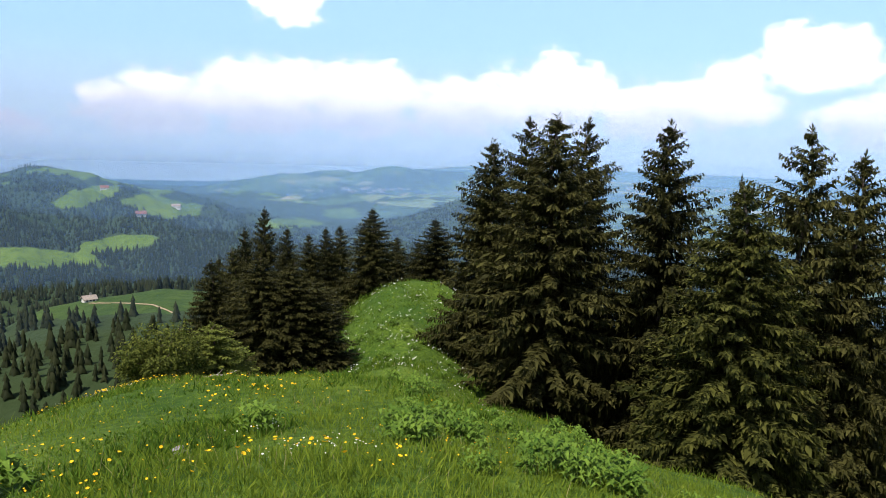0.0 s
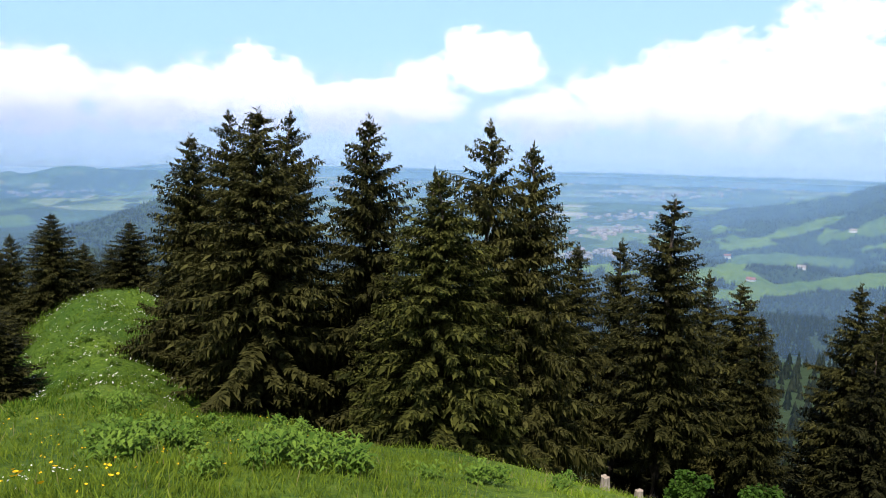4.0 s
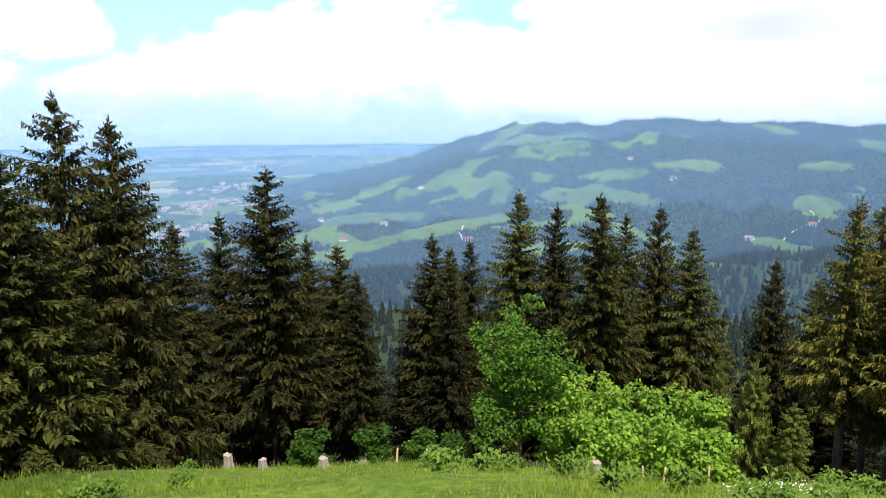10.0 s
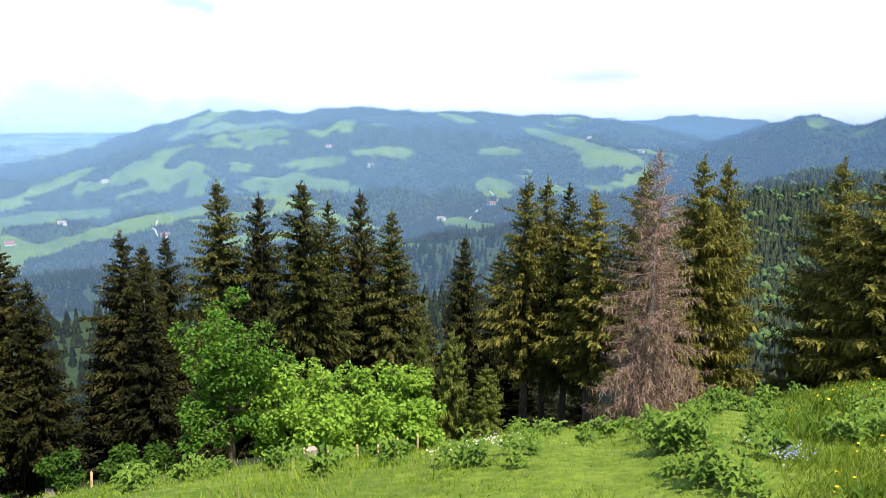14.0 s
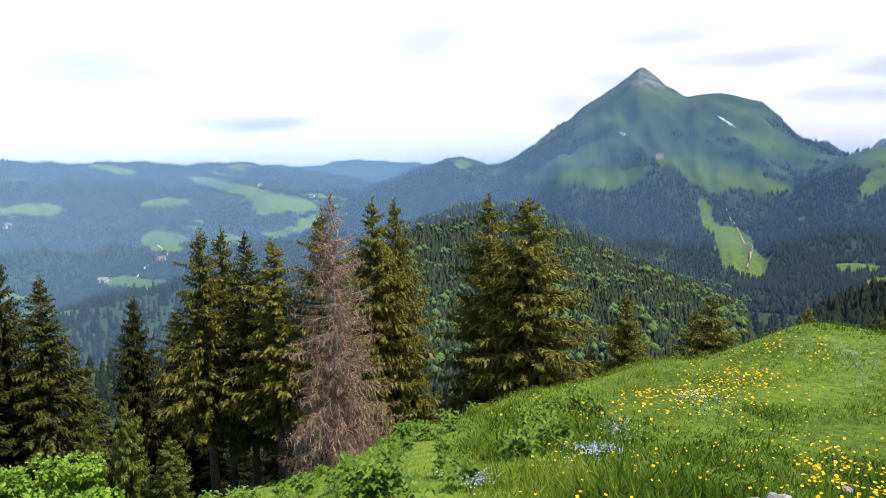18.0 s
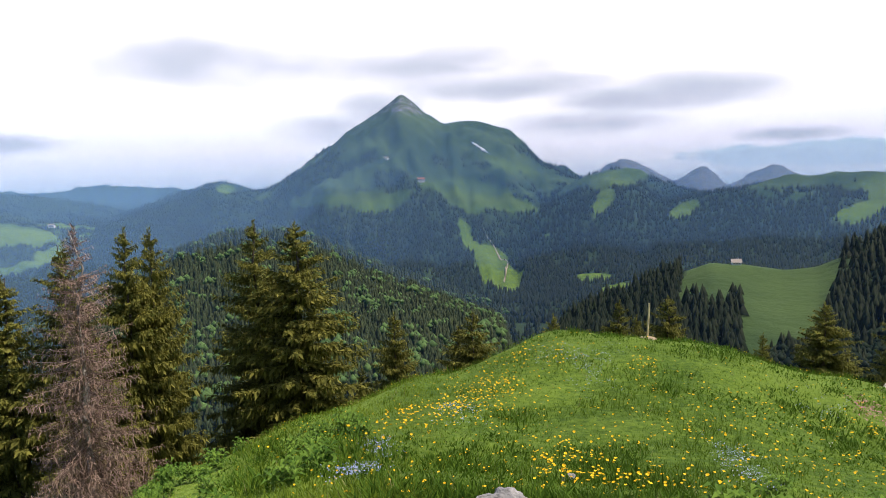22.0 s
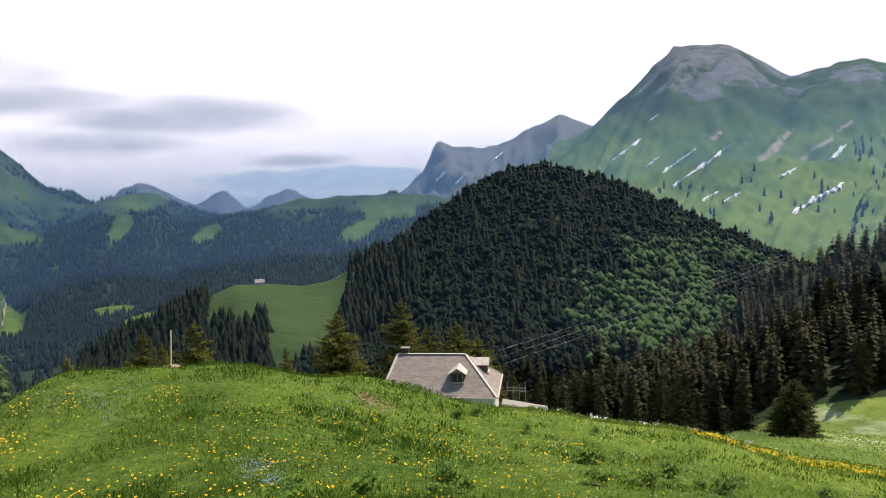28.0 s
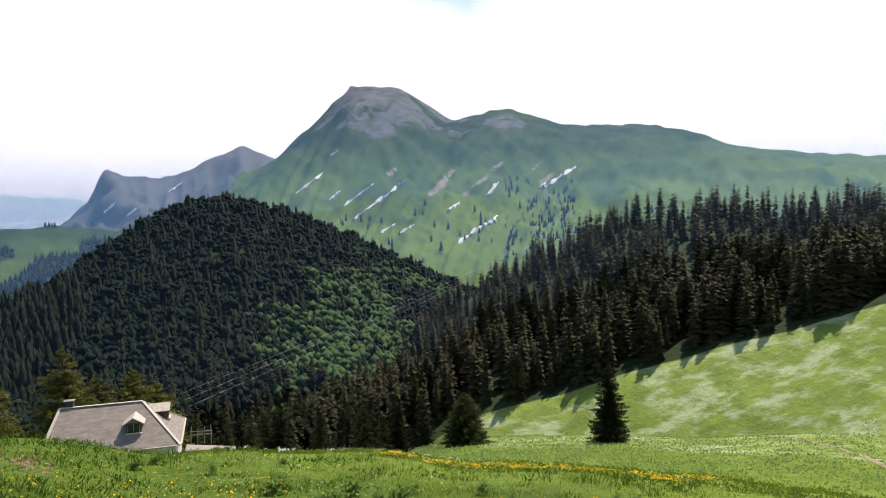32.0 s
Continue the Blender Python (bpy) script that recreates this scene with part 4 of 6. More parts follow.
                ln = (0.12 + 0.13 * L * (1 - sk ** 2)) * (0.50 + 0.6 * (1 - h)) * long * r.uniform(.55, 1.3, m) * (coarse ** .5 if not dead else 1.2)
                wd = r.uniform(.016, .038, m) * coarse if not dead else r.uniform(.006, .014, m)
                bv, bf = blades(B, way, ln, wd, dr * (1 - h * .6), r)
                V.append(bv)
                F.append(bf + off)
                off += len(bv)
    # thin dead arms on the bare lower trunk
    for k in range(int(bare * 130) if bare > .08 else 0):
        th, hz = r.uniform(0, math.tau), r.uniform(.12, 1.0) * bare * height
        L = radius * r.uniform(.25, .7)
        o = np.array([math.cos(th), math.sin(th), 0])
        p0, p1, p2 = np.array([0, 0, hz]), o * L * .55 + [0, 0, hz - .12 * L], o * L + [0, 0, hz - .35 * L]
        V.append(np.array([p0 + [0, 0, .012], p0 - [0, 0, .012], p1 - [0, 0, .008], p1 + [0, 0, .008], p2, p2 + [0, 0, .005]]))
        F.append(np.array([(0, 1, 2, 3), (3, 2, 4, 5)]) + off)
        off += 6
    # leader
    top = np.array([[0, 0, height * .95]])
    for _ in range(26):
        bv, bf = blades(top + [[0, 0, r.uniform(0, .055) * height]], r.normal(0, .5, (1, 3)) * [1, 1, .2] + [[0, 0, 1.0]], np.array([.22]), np.array([.02]), 0, r)
        V.append(bv)
        F.append(bf + off)
        off += 4
    return (mesh_of("trunk", tv, tf, BARK_GREY if dead else BARK, True), mesh_of("crown", np.concatenate(V), np.concatenate(F), mat))


SPRUCE_KINDS = {
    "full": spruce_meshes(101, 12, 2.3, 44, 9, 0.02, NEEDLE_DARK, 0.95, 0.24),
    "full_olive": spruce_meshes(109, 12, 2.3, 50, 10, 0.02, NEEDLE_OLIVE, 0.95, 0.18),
    "full_lit": spruce_meshes(102, 12, 2.3, 40, 9, 0.02, NEEDLE_LIT, 0.95, 0.30),
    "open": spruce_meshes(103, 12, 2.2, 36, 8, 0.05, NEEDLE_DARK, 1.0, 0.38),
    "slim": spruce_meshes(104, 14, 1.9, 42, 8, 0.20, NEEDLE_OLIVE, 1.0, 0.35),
    "stand": spruce_meshes(105, 14, 2.0, 34, 8, 0.30, NEEDLE_LIT, 1.0, 0.45),
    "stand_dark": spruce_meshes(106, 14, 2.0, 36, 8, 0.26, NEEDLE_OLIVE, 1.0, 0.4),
    # slim form with dark needles, so its colour carries the wood's shade
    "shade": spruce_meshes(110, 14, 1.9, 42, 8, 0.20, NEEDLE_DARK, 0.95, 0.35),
    "young": spruce_meshes(107, 5, 1.2, 22, 7, 0.02, NEEDLE_YOUNG, 1.1, 0.2),
    "dead": spruce_meshes(108, 12, 2.0, 46, 9, 0.02, TWIG_DEAD, 1.1, 0.35, dead=True),
}
SPRUCE_KINDS["far"] = spruce_meshes(120, 14, 2.2, 26, 7, 0.03, NEEDLE_MID, 0.42, 0.3, coarse=2.3)
SPRUCE_KINDS["far_shaded"] = spruce_meshes(121, 14, 2.0, 28, 7, 0.05, NEEDLE_SHADED, 0.42, 0.35, coarse=2.3)
SPRUCE_SIZE = {"far": (14, 2.2), "far_shaded": (14, 2.0), "full": (12, 2.3), "full_lit": (12, 2.3), "full_olive": (12, 2.3), "open": (12, 2.2), "slim": (14, 1.9), "stand": (14, 2.0), "stand_dark": (14, 2.0), "shade": (14, 1.9), "young": (5, 1.2), "dead": (12, 2.0)}


def spruce(az, top_el, dist, wide, kind, label, group="spruces round the summit", name="spruce_tree"):
    """A spruce that stands on the ground in that direction and reaches up to that angle."""
    p = spot(az, dist)
    h = up(top_el, dist) - p.z
    H, W = SPRUCE_SIZE[kind]
    s = min(wide * 1.55 / W, 2.1)
    m = Matrix.Translation(p - Vector((0, 0, 0.1))) @ Matrix.Rotation(radians(az * 37 % 360), 4, "Z") @ Matrix.Diagonal((s, s, (h + 0.1) / H, 1))
    ob = thing(name, m, label, "tree", group)
    trunk, crown = SPRUCE_KINDS[kind]
    link_part("trunk", trunk, ob)
    link_part("crown", crown, ob)
    return ob


# direction, top angle, distance, half width of crown
SPRUCES_RIDGE = [(-17.2, -9.0, 46, 1.1), (-15.3, -6.9, 50, 1.4), (-13.8, -5.3, 54, 1.5), (-12.1, -6.8, 52, 1.2), (-10.4, -7.3, 50, 1.2), (-9.1, -6.8, 54, 1.3), (-8.0, -6.6, 56, 1.4), (-5.5, -5.2, 48, 1.5), (-3.5, -7.4, 60, 1.5), (-0.4, -5.9, 56, 2.0), (-1.7, -7.8, 62, 1.6), (-12.4, -10.1, 42, 2.0), (-9.7, -11.0, 40, 1.6), (-15.4, -11.8, 38, 1.5), (-17.8, -9.3, 32, 1.3), (-16.2, -8.4, 36, 1.4), (-14.2, -9.0, 30, 1.6), (-11.8, -9.5, 30, 1.6), (-9.8, -11.5, 30, 1.2)]
SPRUCES_EAST = [(3.8, 0.4, 31, 1.7, "full"), (6.6, 2.2, 36, 1.7, "open"), (8.7, 2.4, 28, 2.5, "full"), (11.1, 2.2, 33, 1.8, "open"), (17.1, 2.1, 28, 2.1, "full"), (22.7, -2.3, 22, 2.0, "full_olive"), (22.3, -1.7, 30, 0.9, "open"), (26.6, 1.9, 25, 1.8, "open"), (30.0, 0.2, 26, 1.8, "full")]
SPRUCES_GAP = [(37.2, -6.8, 38, 1.5), (40.7, -3.4, 32, 2.0), (43.7, -8.8, 40, 1.4), (46.1, -9.4, 38, 1.7), (47.5, -11.7, 36, 1.1), (53.7, -8.8, 45, 2.0), (55.0, -9.9, 50, 1.6), (56.7, -9.2, 52, 1.6), (33.8, -7.3, 34, 1.6)]
SPRUCES_SLOPE = [(60.6, -5.3, 58, 2.7), (55.2, -9.8, 46, 1.3), (63.6, -6.4, 58, 2.3), (66.9, -5.5, 38, 1.9), (68.9, -7.0, 48, 1.9), (71.4, -6.3, 50, 2.0), (73.9, -7.8, 46, 1.8), (76.0, -14.3, 50, 1.6), (79.7, -9.8, 42, 1.4), (82.6, -10.9, 46, 1.5)]
SPRUCES_STAND = [(84.7, -5.2, 36, 1.6), (86.2, -5.1, 39, 1.4), (87.9, -5.6, 36, 1.4), (89.9, -6.1, 34, 1.6), (93.7, -4.1, 33, 1.6)]
SPRUCES_YOUNG = [(76.3, -17.3, 27, 0.42), (78.9, -17.1, 24, 0.52), (81.7, -19.9, 23, 0.48)]
SPRUCES_SOUTH = [(97.7, -3.4, 34, 1.7), (99.4, -3.5, 35, 1.6), (106.8, -3.3, 38, 2.2), (109.9, -3.5, 35, 2.7), (117.4, -10.8, 44, 1.7), (114.7, -14.8, 44, 1.2), (123.7, -10.9, 42, 2.1), (122.5, -12.0, 44, 1.8), (130.1, -11.1, 46, 1.4), (135.2, -10.0, 46, 1.6), (136.5, -11.1, 48, 1.2), (138.8, -9.6, 46, 1.9)]
SPRUCES_HUT = [(145.5, -12.0, 50, 1.0), (149.5, -9.6, 52, 2.1), (154.6, -8.9, 83, 4.2), (156.6, -11.1, 86, 3.2), (159.0, -10.8, 88, 3.8), (160.6, -12.0, 90, 3.4)]

for row in SPRUCES_RIDGE:
    spruce(*row, "full", "dark green spruce in the row along the grassy ridge")
for row in SPRUCES_EAST:
    spruce(*row, "tall spruce with drooping olive-green branches at the meadow's edge")
for k, row in enumerate(SPRUCES_GAP):
    spruce(*row, "shade", "slender dark spruce in the shady wood below the meadow")
for k, row in enumerate(SPRUCES_SLOPE):
    spruce(*row, ("slim", "stand_dark", "full")[k % 3], "dark spruce rising behind the bright green bushes")
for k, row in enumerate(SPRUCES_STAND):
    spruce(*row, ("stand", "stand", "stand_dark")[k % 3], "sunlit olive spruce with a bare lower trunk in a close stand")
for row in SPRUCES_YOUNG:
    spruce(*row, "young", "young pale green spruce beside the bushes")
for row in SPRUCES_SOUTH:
    spruce(*row, "full_lit", "sunlit spruce on the slope below the flowery knoll")
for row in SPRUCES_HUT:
    spruce(*row, "full_lit", "olive-green spruce standing behind the grey-roofed hut")
spruce(94.5, -3.0, 27, 1.40, "dead", "dead spruce with bare reddish-grey twigs and no needles", "", "dead_spruce")
spruce(195.5, -12.1, 130, 2.4, "full", "lone dark spruce standing in the sloping meadow", "lone spruces in the meadow")
spruce(184.1, -14.3, 125, 2.9, "full_olive", "lone squat spruce at the foot of the meadow", "lone spruces in the meadow")


# the depths of the wood below the meadow, and the nearer forest across the hollow
q = np.random.default_rng(91)
for k in range(48):
    a, d = (q.uniform(2, 101), q.uniform(37, 80)) if k % 2 else (q.uniform(28, 62), q.uniform(40, 70))
    g0 = spot(a, d)
    spruce(a, math.degrees(math.atan2(g0.z + q.uniform(7, 11.5) - EYE, d)), d, q.uniform(1.2, 1.8), "far_shaded", "shaded spruce deep in the wood below the meadow", "spruces deep in the wood")
count = 0
while count < 150:
    a, d = q.uniform(158, 222), q.uniform(112, 285)
    z0, who0 = land(np.array([a]), np.array([d]))
    slope_wood = who0[0] == RANGE_NAMES.index("wooded_slope") and d > 207
    hollow = a < 181 - max(0, (150 - d)) * 0.15 and d > 118
    if not (slope_wood or hollow):
        continue
    h = q.uniform(13, 20) if slope_wood else q.uniform(9, 14)
    spruce(a, math.degrees(math.atan2(z0[0] + h - EYE, d)), d, h * q.uniform(.125, .17), ("far", "far_shaded")[int(q.random() < .35)], "dark spruce in the forest across the hollow", "spruces of the hollow forest")
    count += 1


def leaf_cloud(clumps, leaves, size, r):
    """Leaves on the shells of many clumps."""
    V, F, off = [], [], 0
    for c, rad in clumps:
        n = max(12, int(leaves * rad * rad))
        d = r.normal(0, 1, (n, 3))
        d /= np.linalg.norm(d, axis=1, keepdims=True)
        B = np.array(c) + d * rad * r.uniform(.55, 1.08, (n, 1)) * np.array([1, 1, .8])
        way = d + r.normal(0, .7, (n, 3)) + [0, 0, -.2]
        v, f = blades(B, way, r.uniform(.7, 1.3, n) * size, r.uniform(.30, .48, n) * size, .2, r)
        V.append(v)
        F.append(f + off)
        off += len(v)
    return np.concatenate(V), np.concatenate(F)


def broadleaf(name, place, height, radius, clear, mat, label, seed, leaves=150, leaf=0.13, limbs=9, group="", spread_of=1.0):
    """A leafy tree or bush: a trunk that forks into limbs, each carrying clumps of leaves."""
    r = np.random.default_rng(seed)
    ob = thing(name, place, label, "tree" if clear > 0.1 else "bush", group)
    fork = height * clear
    tv, tf = tube([(0, 0, -.15), (.03, .02, fork * .5 + .1), (.0, .05, fork + height * .25), (.05, .0, height * .8)], [.045 * height ** .8, .035 * height ** .8, .022 * height ** .8, .012], 8)
    link_part("trunk", mesh_of("trunk", tv, tf, BARK, True), ob)
    clumps = []
    for k in range(limbs):
        a = k * 2.4 + r.uniform(-.4, .4)
        h = fork + (height - fork) * (k + .6) / limbs
        reach = radius * (1 - 0.40 * max(0, (h - fork) / (height - fork)) ** 1.6) * r.uniform(.6, 1.0)
        z0 = fork * .8 + (h - fork) * .5 + .05
        tip = Vector((math.cos(a) * reach, math.sin(a) * reach, min(h + r.uniform(0, .2) * height * .2, height * .97)))
        lv, lf = tube([(0, 0, z0), tuple(tip * .5 + Vector((0, 0, z0 * .35))), tuple(tip)], [.016 * height ** .8, .010 * height ** .8, .006], 5)
        link_part("limb", mesh_of("limb", lv, lf, BARK, True), ob)
        for q in range(5):
            f = r.uniform(.35, 1.0)
            c = Vector((0, 0, z0)).lerp(tip, f) + Vector(r.normal(0, .14 * radius, 3))
            clumps.append((tuple(c), radius * r.uniform(.16, .30) * spread_of))
    clumps.append(((0, 0, height * .9), radius * .25))
    v, f = leaf_cloud(clumps, leaves / (radius * .25) ** 2 * .5, leaf, r)
    v[:, 2] = np.maximum(v[:, 2], 0.02)
    link_part("crown", mesh_of("crown", v, f, mat), ob)
    return ob


broadleaf("maple_tree", spot(60.8, 22), up(-15.4, 22) - spot(60.8, 22).z, 1.95, 0.30, LEAF_MID, "small leafy maple tree at the lower edge of the meadow", 5, 560, 0.11, 18, spread_of=.75)
BUSHES = [(64.6, -19.9, 22, 1.1), (67.2, -18.9, 23, 1.1), (70.2, -19.4, 24, 1.2), (73.1, -19.5, 24, 1.2), (75.3, -19.7, 24, 1.0), (68.2, -22.1, 21, 1.2), (72.4, -21.9, 21.5, 1.3), (75.7, -22.6, 22, 0.9)]
for k, (a, e, d, wd) in enumerate(BUSHES):
    p = spot(a, d)
    broadleaf("bush", p, up(e, d) - p.z, wd * 1.15, 0.04, LEAF_BRIGHT, "bright yellow-green leafy bush at the edge of the meadow", 40 + k, 190, 0.14, 8, "bright bushes")
SCRUB = [(48.5, -23.4, 21, 0.7), (42.6, -23.4, 21, 0.5), (43.7, -24.1, 22, 0.7), (52.7, -23.9, 22, 0.8), (55.1, -24.2, 23, 0.8)]
for k, (a, e, d, wd) in enumerate(SCRUB):
    p = spot(a, d)
    broadleaf("bush", p, up(e, d) - p.z, wd * .9, 0.04, LEAF_SHADE, "low green bush at the shady foot of the spruces", 60 + k, 120, 0.12, 6, "low bushes")


# ---------------------------------------------------------------- summit meadow
def seen(az, el):
    """The near ground that lies that far below the eye in that direction."""
    r = np.linspace(3.0, 32.0, 300)
    z, _ = land(np.full(300, az), r)
    e = np.degrees(np.arctan2(z - EYE, r))
    k = np.nonzero(e >= el)[0]
    k = k[0] if len(k) else int(e.argmax())
    return float(r[k])


GRASS = leafy("grass_blades", (0.028, 0.074, 0.007), (0.135, 0.205, 0.019), rough=0.6, trans=0.35, patch=0.1)
GRASS_WARM = leafy("warm_grass_blades", (0.050, 0.105, 0.009), (0.220, 0.290, 0.028), rough=0.6, trans=0.4, patch=0.1)
# brighter copy of the grass for the eastern side, sunlight put into its colour
GRASS_SUNLIT = leafy("sunlit_grass_blades", (0.070, 0.145, 0.012), (0.290, 0.390, 0.038), rough=0.6, trans=0.40, patch=0.1)
HERB = leafy("herb_leaves", (0.034, 0.090, 0.012), (0.175, 0.280, 0.040), rough=0.5, trans=0.3, patch=0.3)
STRAW = leafy("dry_stalks", (0.20, 0.19, 0.07), (0.36, 0.32, 0.15), trans=0.2)
YELLOW = leafy("yellow_petals", (0.72, 0.40, 0.01), (0.90, 0.62, 0.03), trans=0.2)
WHITE = leafy("white_petals", (0.72, 0.72, 0.68), (0.85, 0.85, 0.82), trans=0.2)
BLUE = leafy("blue_petals", (0.24, 0.29, 0.50), (0.46, 0.51, 0.70), trans=0.2)
PINK = leafy("pink_petals", (0.52, 0.14, 0.30), (0.70, 0.30, 0.45), trans=0.2)


def on_ground(az, r):
    z, _ = land(az, r)
    return np.stack([r * np.sin(np.radians(az)), r * np.cos(np.radians(az)), z], 1)


def blade_patch(name, az, r, tall, wide, mat, label, lean=0.45, tufts=5):
    """Tufts of grass on the given spots, as one mesh."""
    g = np.random.default_rng(len(az))
    P = np.repeat(on_ground(az, r), tufts, 0)
    P[:, :2] += g.normal(0, 0.05, (len(P), 2)) * np.repeat(1 + r / 12, tufts)[:, None]
    P[:, 2] -= 0.03
    grow = np.repeat(1 + r / 30, tufts)
    way = np.stack([g.normal(0, lean, len(P)), g.normal(0, lean, len(P)), np.ones(len(P))], 1)
    clumpy = fbm(P[:, 0] / 1.1 + 60, P[:, 1] / 1.1 + 60, 3) ** 2 * 2.2
    ln = g.uniform(.5, 1.2, len(P)) * tall * (0.35 + 1.1 * clumpy)
    v, f = blades(P, way, ln, g.uniform(.6, 1.3, len(P)) * wide * grow ** 1.6, .12, g)
    return tagged(new(name, mesh_of(name, v, f, mat)), label, "grass", kind="stuff")


def spread(az0, az1, r0, r1, n, seed):
    g = np.random.default_rng(seed)
    return g.uniform(az0, az1, n), r0 * (r1 / r0) ** (g.random(n) ** 0.85)


# blade colour changes by direction to follow how strongly each side is lit
for k, (a0, a1) in enumerate(((-42, 25), (25, 105), (105, 121), (121, 160), (160, 222))):
    az, r = spread(a0, a1, 2.6, 26, (18000, 14000, 7000, 15000, 15000)[k], 300 + k)
    blade_patch("grass", az, r, 0.07 if k == 1 else 0.11, 0.0031, (GRASS_WARM, GRASS_SUNLIT, GRASS_WARM, GRASS, GRASS_WARM)[k], "lush green alpine meadow grass on the summit")
    az, r = spread(a0, a1, 24, 85, (2500, 800, 900, 2100, 7000)[k], 310 + k)
    blade_patch("grass", az, r, 0.16, 0.010, (GRASS_WARM, GRASS_SUNLIT, GRASS_WARM, GRASS, GRASS_WARM)[k], "rough green meadow grass further down the slope")
    az, r = spread(a0, a1, 3, 30, int((a1 - a0) * 11), 320 + k)
    blade_patch("dry_grass", az, r, 0.15, 0.0016, STRAW, "scattered dry seed stalks standing above the grass", 0.3, 3)


az, r = spread(-12, 9, 23, 58, 8000, 340)
blade_patch("grass", az, r, 0.13, 0.0055, GRASS, "rough tussocky grass on the narrow ridge")


# darker, lusher tufts in loose patches
GRASS_PALE = leafy("pale_grass", (0.14, 0.23, 0.03), (0.44, 0.52, 0.20), trans=0.3, patch=0.1)
GRASS_DEEP = leafy("lush_tufts", (0.026, 0.070, 0.007), (0.105, 0.185, 0.018), trans=0.3, patch=0.1)
for k, (a0, a1, n) in enumerate(((-42, 10, 4500), (104, 160, 9000), (160, 215, 5000))):
    az, r = spread(a0, a1, 3.2, 30, n, 350 + k)
    x, y = r * np.sin(np.radians(az)), r * np.cos(np.radians(az))
    m = 0.6 * fbm(x / 2.6 + 90, y / 2.6 + 20, 3) + 0.4 * fbm(x / 0.8 + 9, y / 0.8 + 2, 2) > 0.53
    blade_patch("grass_tufts", az[m], r[m], 0.15, 0.0062, GRASS_DEEP, "darker lush tufts in the meadow grass", 0.6, 8)


def flower_field(name, az, r, petal, tall, mat, label, heads=1):
    """Small cupped blossoms of six petals each over the grass, as one mesh."""
    g = np.random.default_rng(len(az) + 5)
    P = np.repeat(on_ground(az, r), heads, 0)
    P[:, :2] += g.normal(0, 0.035, (len(P), 2)) * (heads > 1)
    P[:, 2] += tall * g.uniform(.6, 1.15, len(P))
    n = len(P)
    s = petal * g.uniform(.75, 1.25, n) * np.repeat(1 + r / 60, heads)
    nod = np.stack([g.normal(0, .35, n), g.normal(0, .35, n), np.ones(n)], 1)
    nod /= np.linalg.norm(nod, axis=1, keepdims=True)
    e1 = np.cross(nod, [1.0, .2, 0])
    e1 /= np.linalg.norm(e1, axis=1, keepdims=True)
    e2 = np.cross(nod, e1)
    ring = []
    for q in range(6):
        a = q / 6 * math.tau
        ring.append(P + (e1 * math.cos(a) + e2 * math.sin(a)) * s[:, None] + nod * (s * .35)[:, None])
    v = np.stack([P - nod * (s * .25)[:, None]] + ring, 1).reshape(-1, 3)
    tri = np.array([(0, 1 + q, 1 + (q + 1) % 6) for q in range(6)])
    f = (tri[None] + (np.arange(n) * 7)[:, None, None]).reshape(-1, 3)
    return tagged(new(name, mesh_of(name, v, f, mat)), label, "flowers", kind="stuff")


def patches(marks, seed):
    """Spots round patch centres: direction, angle, spread across, spread along, count."""
    g = np.random.default_rng(seed)
    A, R = [], []
    for a, e, wa, wr, n in marks:
        r0 = seen(a, e)
        aa = a + g.normal(0, wa, n)
        A.append(aa)
        R.append(np.clip(r0 * (1 + g.normal(0, wr, n)), 4.2, 60))
    return np.concatenate(A), np.concatenate(R)


YELLOW_PATCHES = [(125, -17.1, 2.2, .10, 272), (121, -18.2, 1.6, .06, 80), (131, -21.8, 2.2, .10, 112), (137.3, -14.8, .7, .04, 48), (128.5, -14.2, 2.5, .06, 96), (117, -19, 2, .06, 64), (140, -18, 5, .15, 112), (147, -19.5, 5, .18, 144), (135, -23, 4, .1, 80), (156, -20, 6, .2, 144), (-24, -18.2, 3.5, .08, 110), (-17, -19.4, 4, .1, 64), (-12, -24.0, 5, .06, 25), (-28, -23, 3, .1, 22), (165, -20.5, 6, .2, 144), (112, -20, 3, .1, 64)]
az, r = patches(YELLOW_PATCHES, 1)
flower_field("yellow_flowers", az, r, 0.0150, 0.12, YELLOW, "yellow globe flowers and buttercups in loose patches")
az, r = spread(108, 205, 3.6, 30, 1500, 2)
flower_field("yellow_flowers", az, r, 0.010, 0.11, YELLOW, "small yellow buttercups scattered through the meadow")
az, r = spread(-42, 12, 4.2, 22, 420, 3)
flower_field("yellow_flowers", az, r, 0.008, 0.09, YELLOW, "small yellow buttercups on the western meadow")
BLUE_PATCHES = [(122.6, -18.3, 1.1, .05, 60), (132.8, -15.0, 1.2, .07, 80), (143.4, -20.6, .9, .07, 50), (114.3, -22.3, 1.0, .04, 60), (116, -20.8, .8, .03, 40), (131, -14.0, 1.8, .04, 50), (104.5, -24.5, .8, .03, 40), (149, -16.5, 1.2, .04, 30), (145, -21.8, .8, .04, 30)]
az, r = patches(BLUE_PATCHES, 4)
flower_field("blue_flowers", az, r, 0.0055, 0.10, BLUE, "pale blue forget-me-nots in small cushions", 5)
WHITE_PATCHES = [(-15, -22.3, .8, .03, 9), (-10, -24.0, 2.5, .05, 12), (-25.5, -18.0, 2, .05, 30), (3, -20.3, 2.5, .04, 34), (80.5, -26.4, 2.5, .04, 36), (82, -25.8, 1.5, .04, 20), (170, -20, 8, .2, 120), (-4, -15, 2, .1, 50)]
az, r = patches(WHITE_PATCHES, 6)
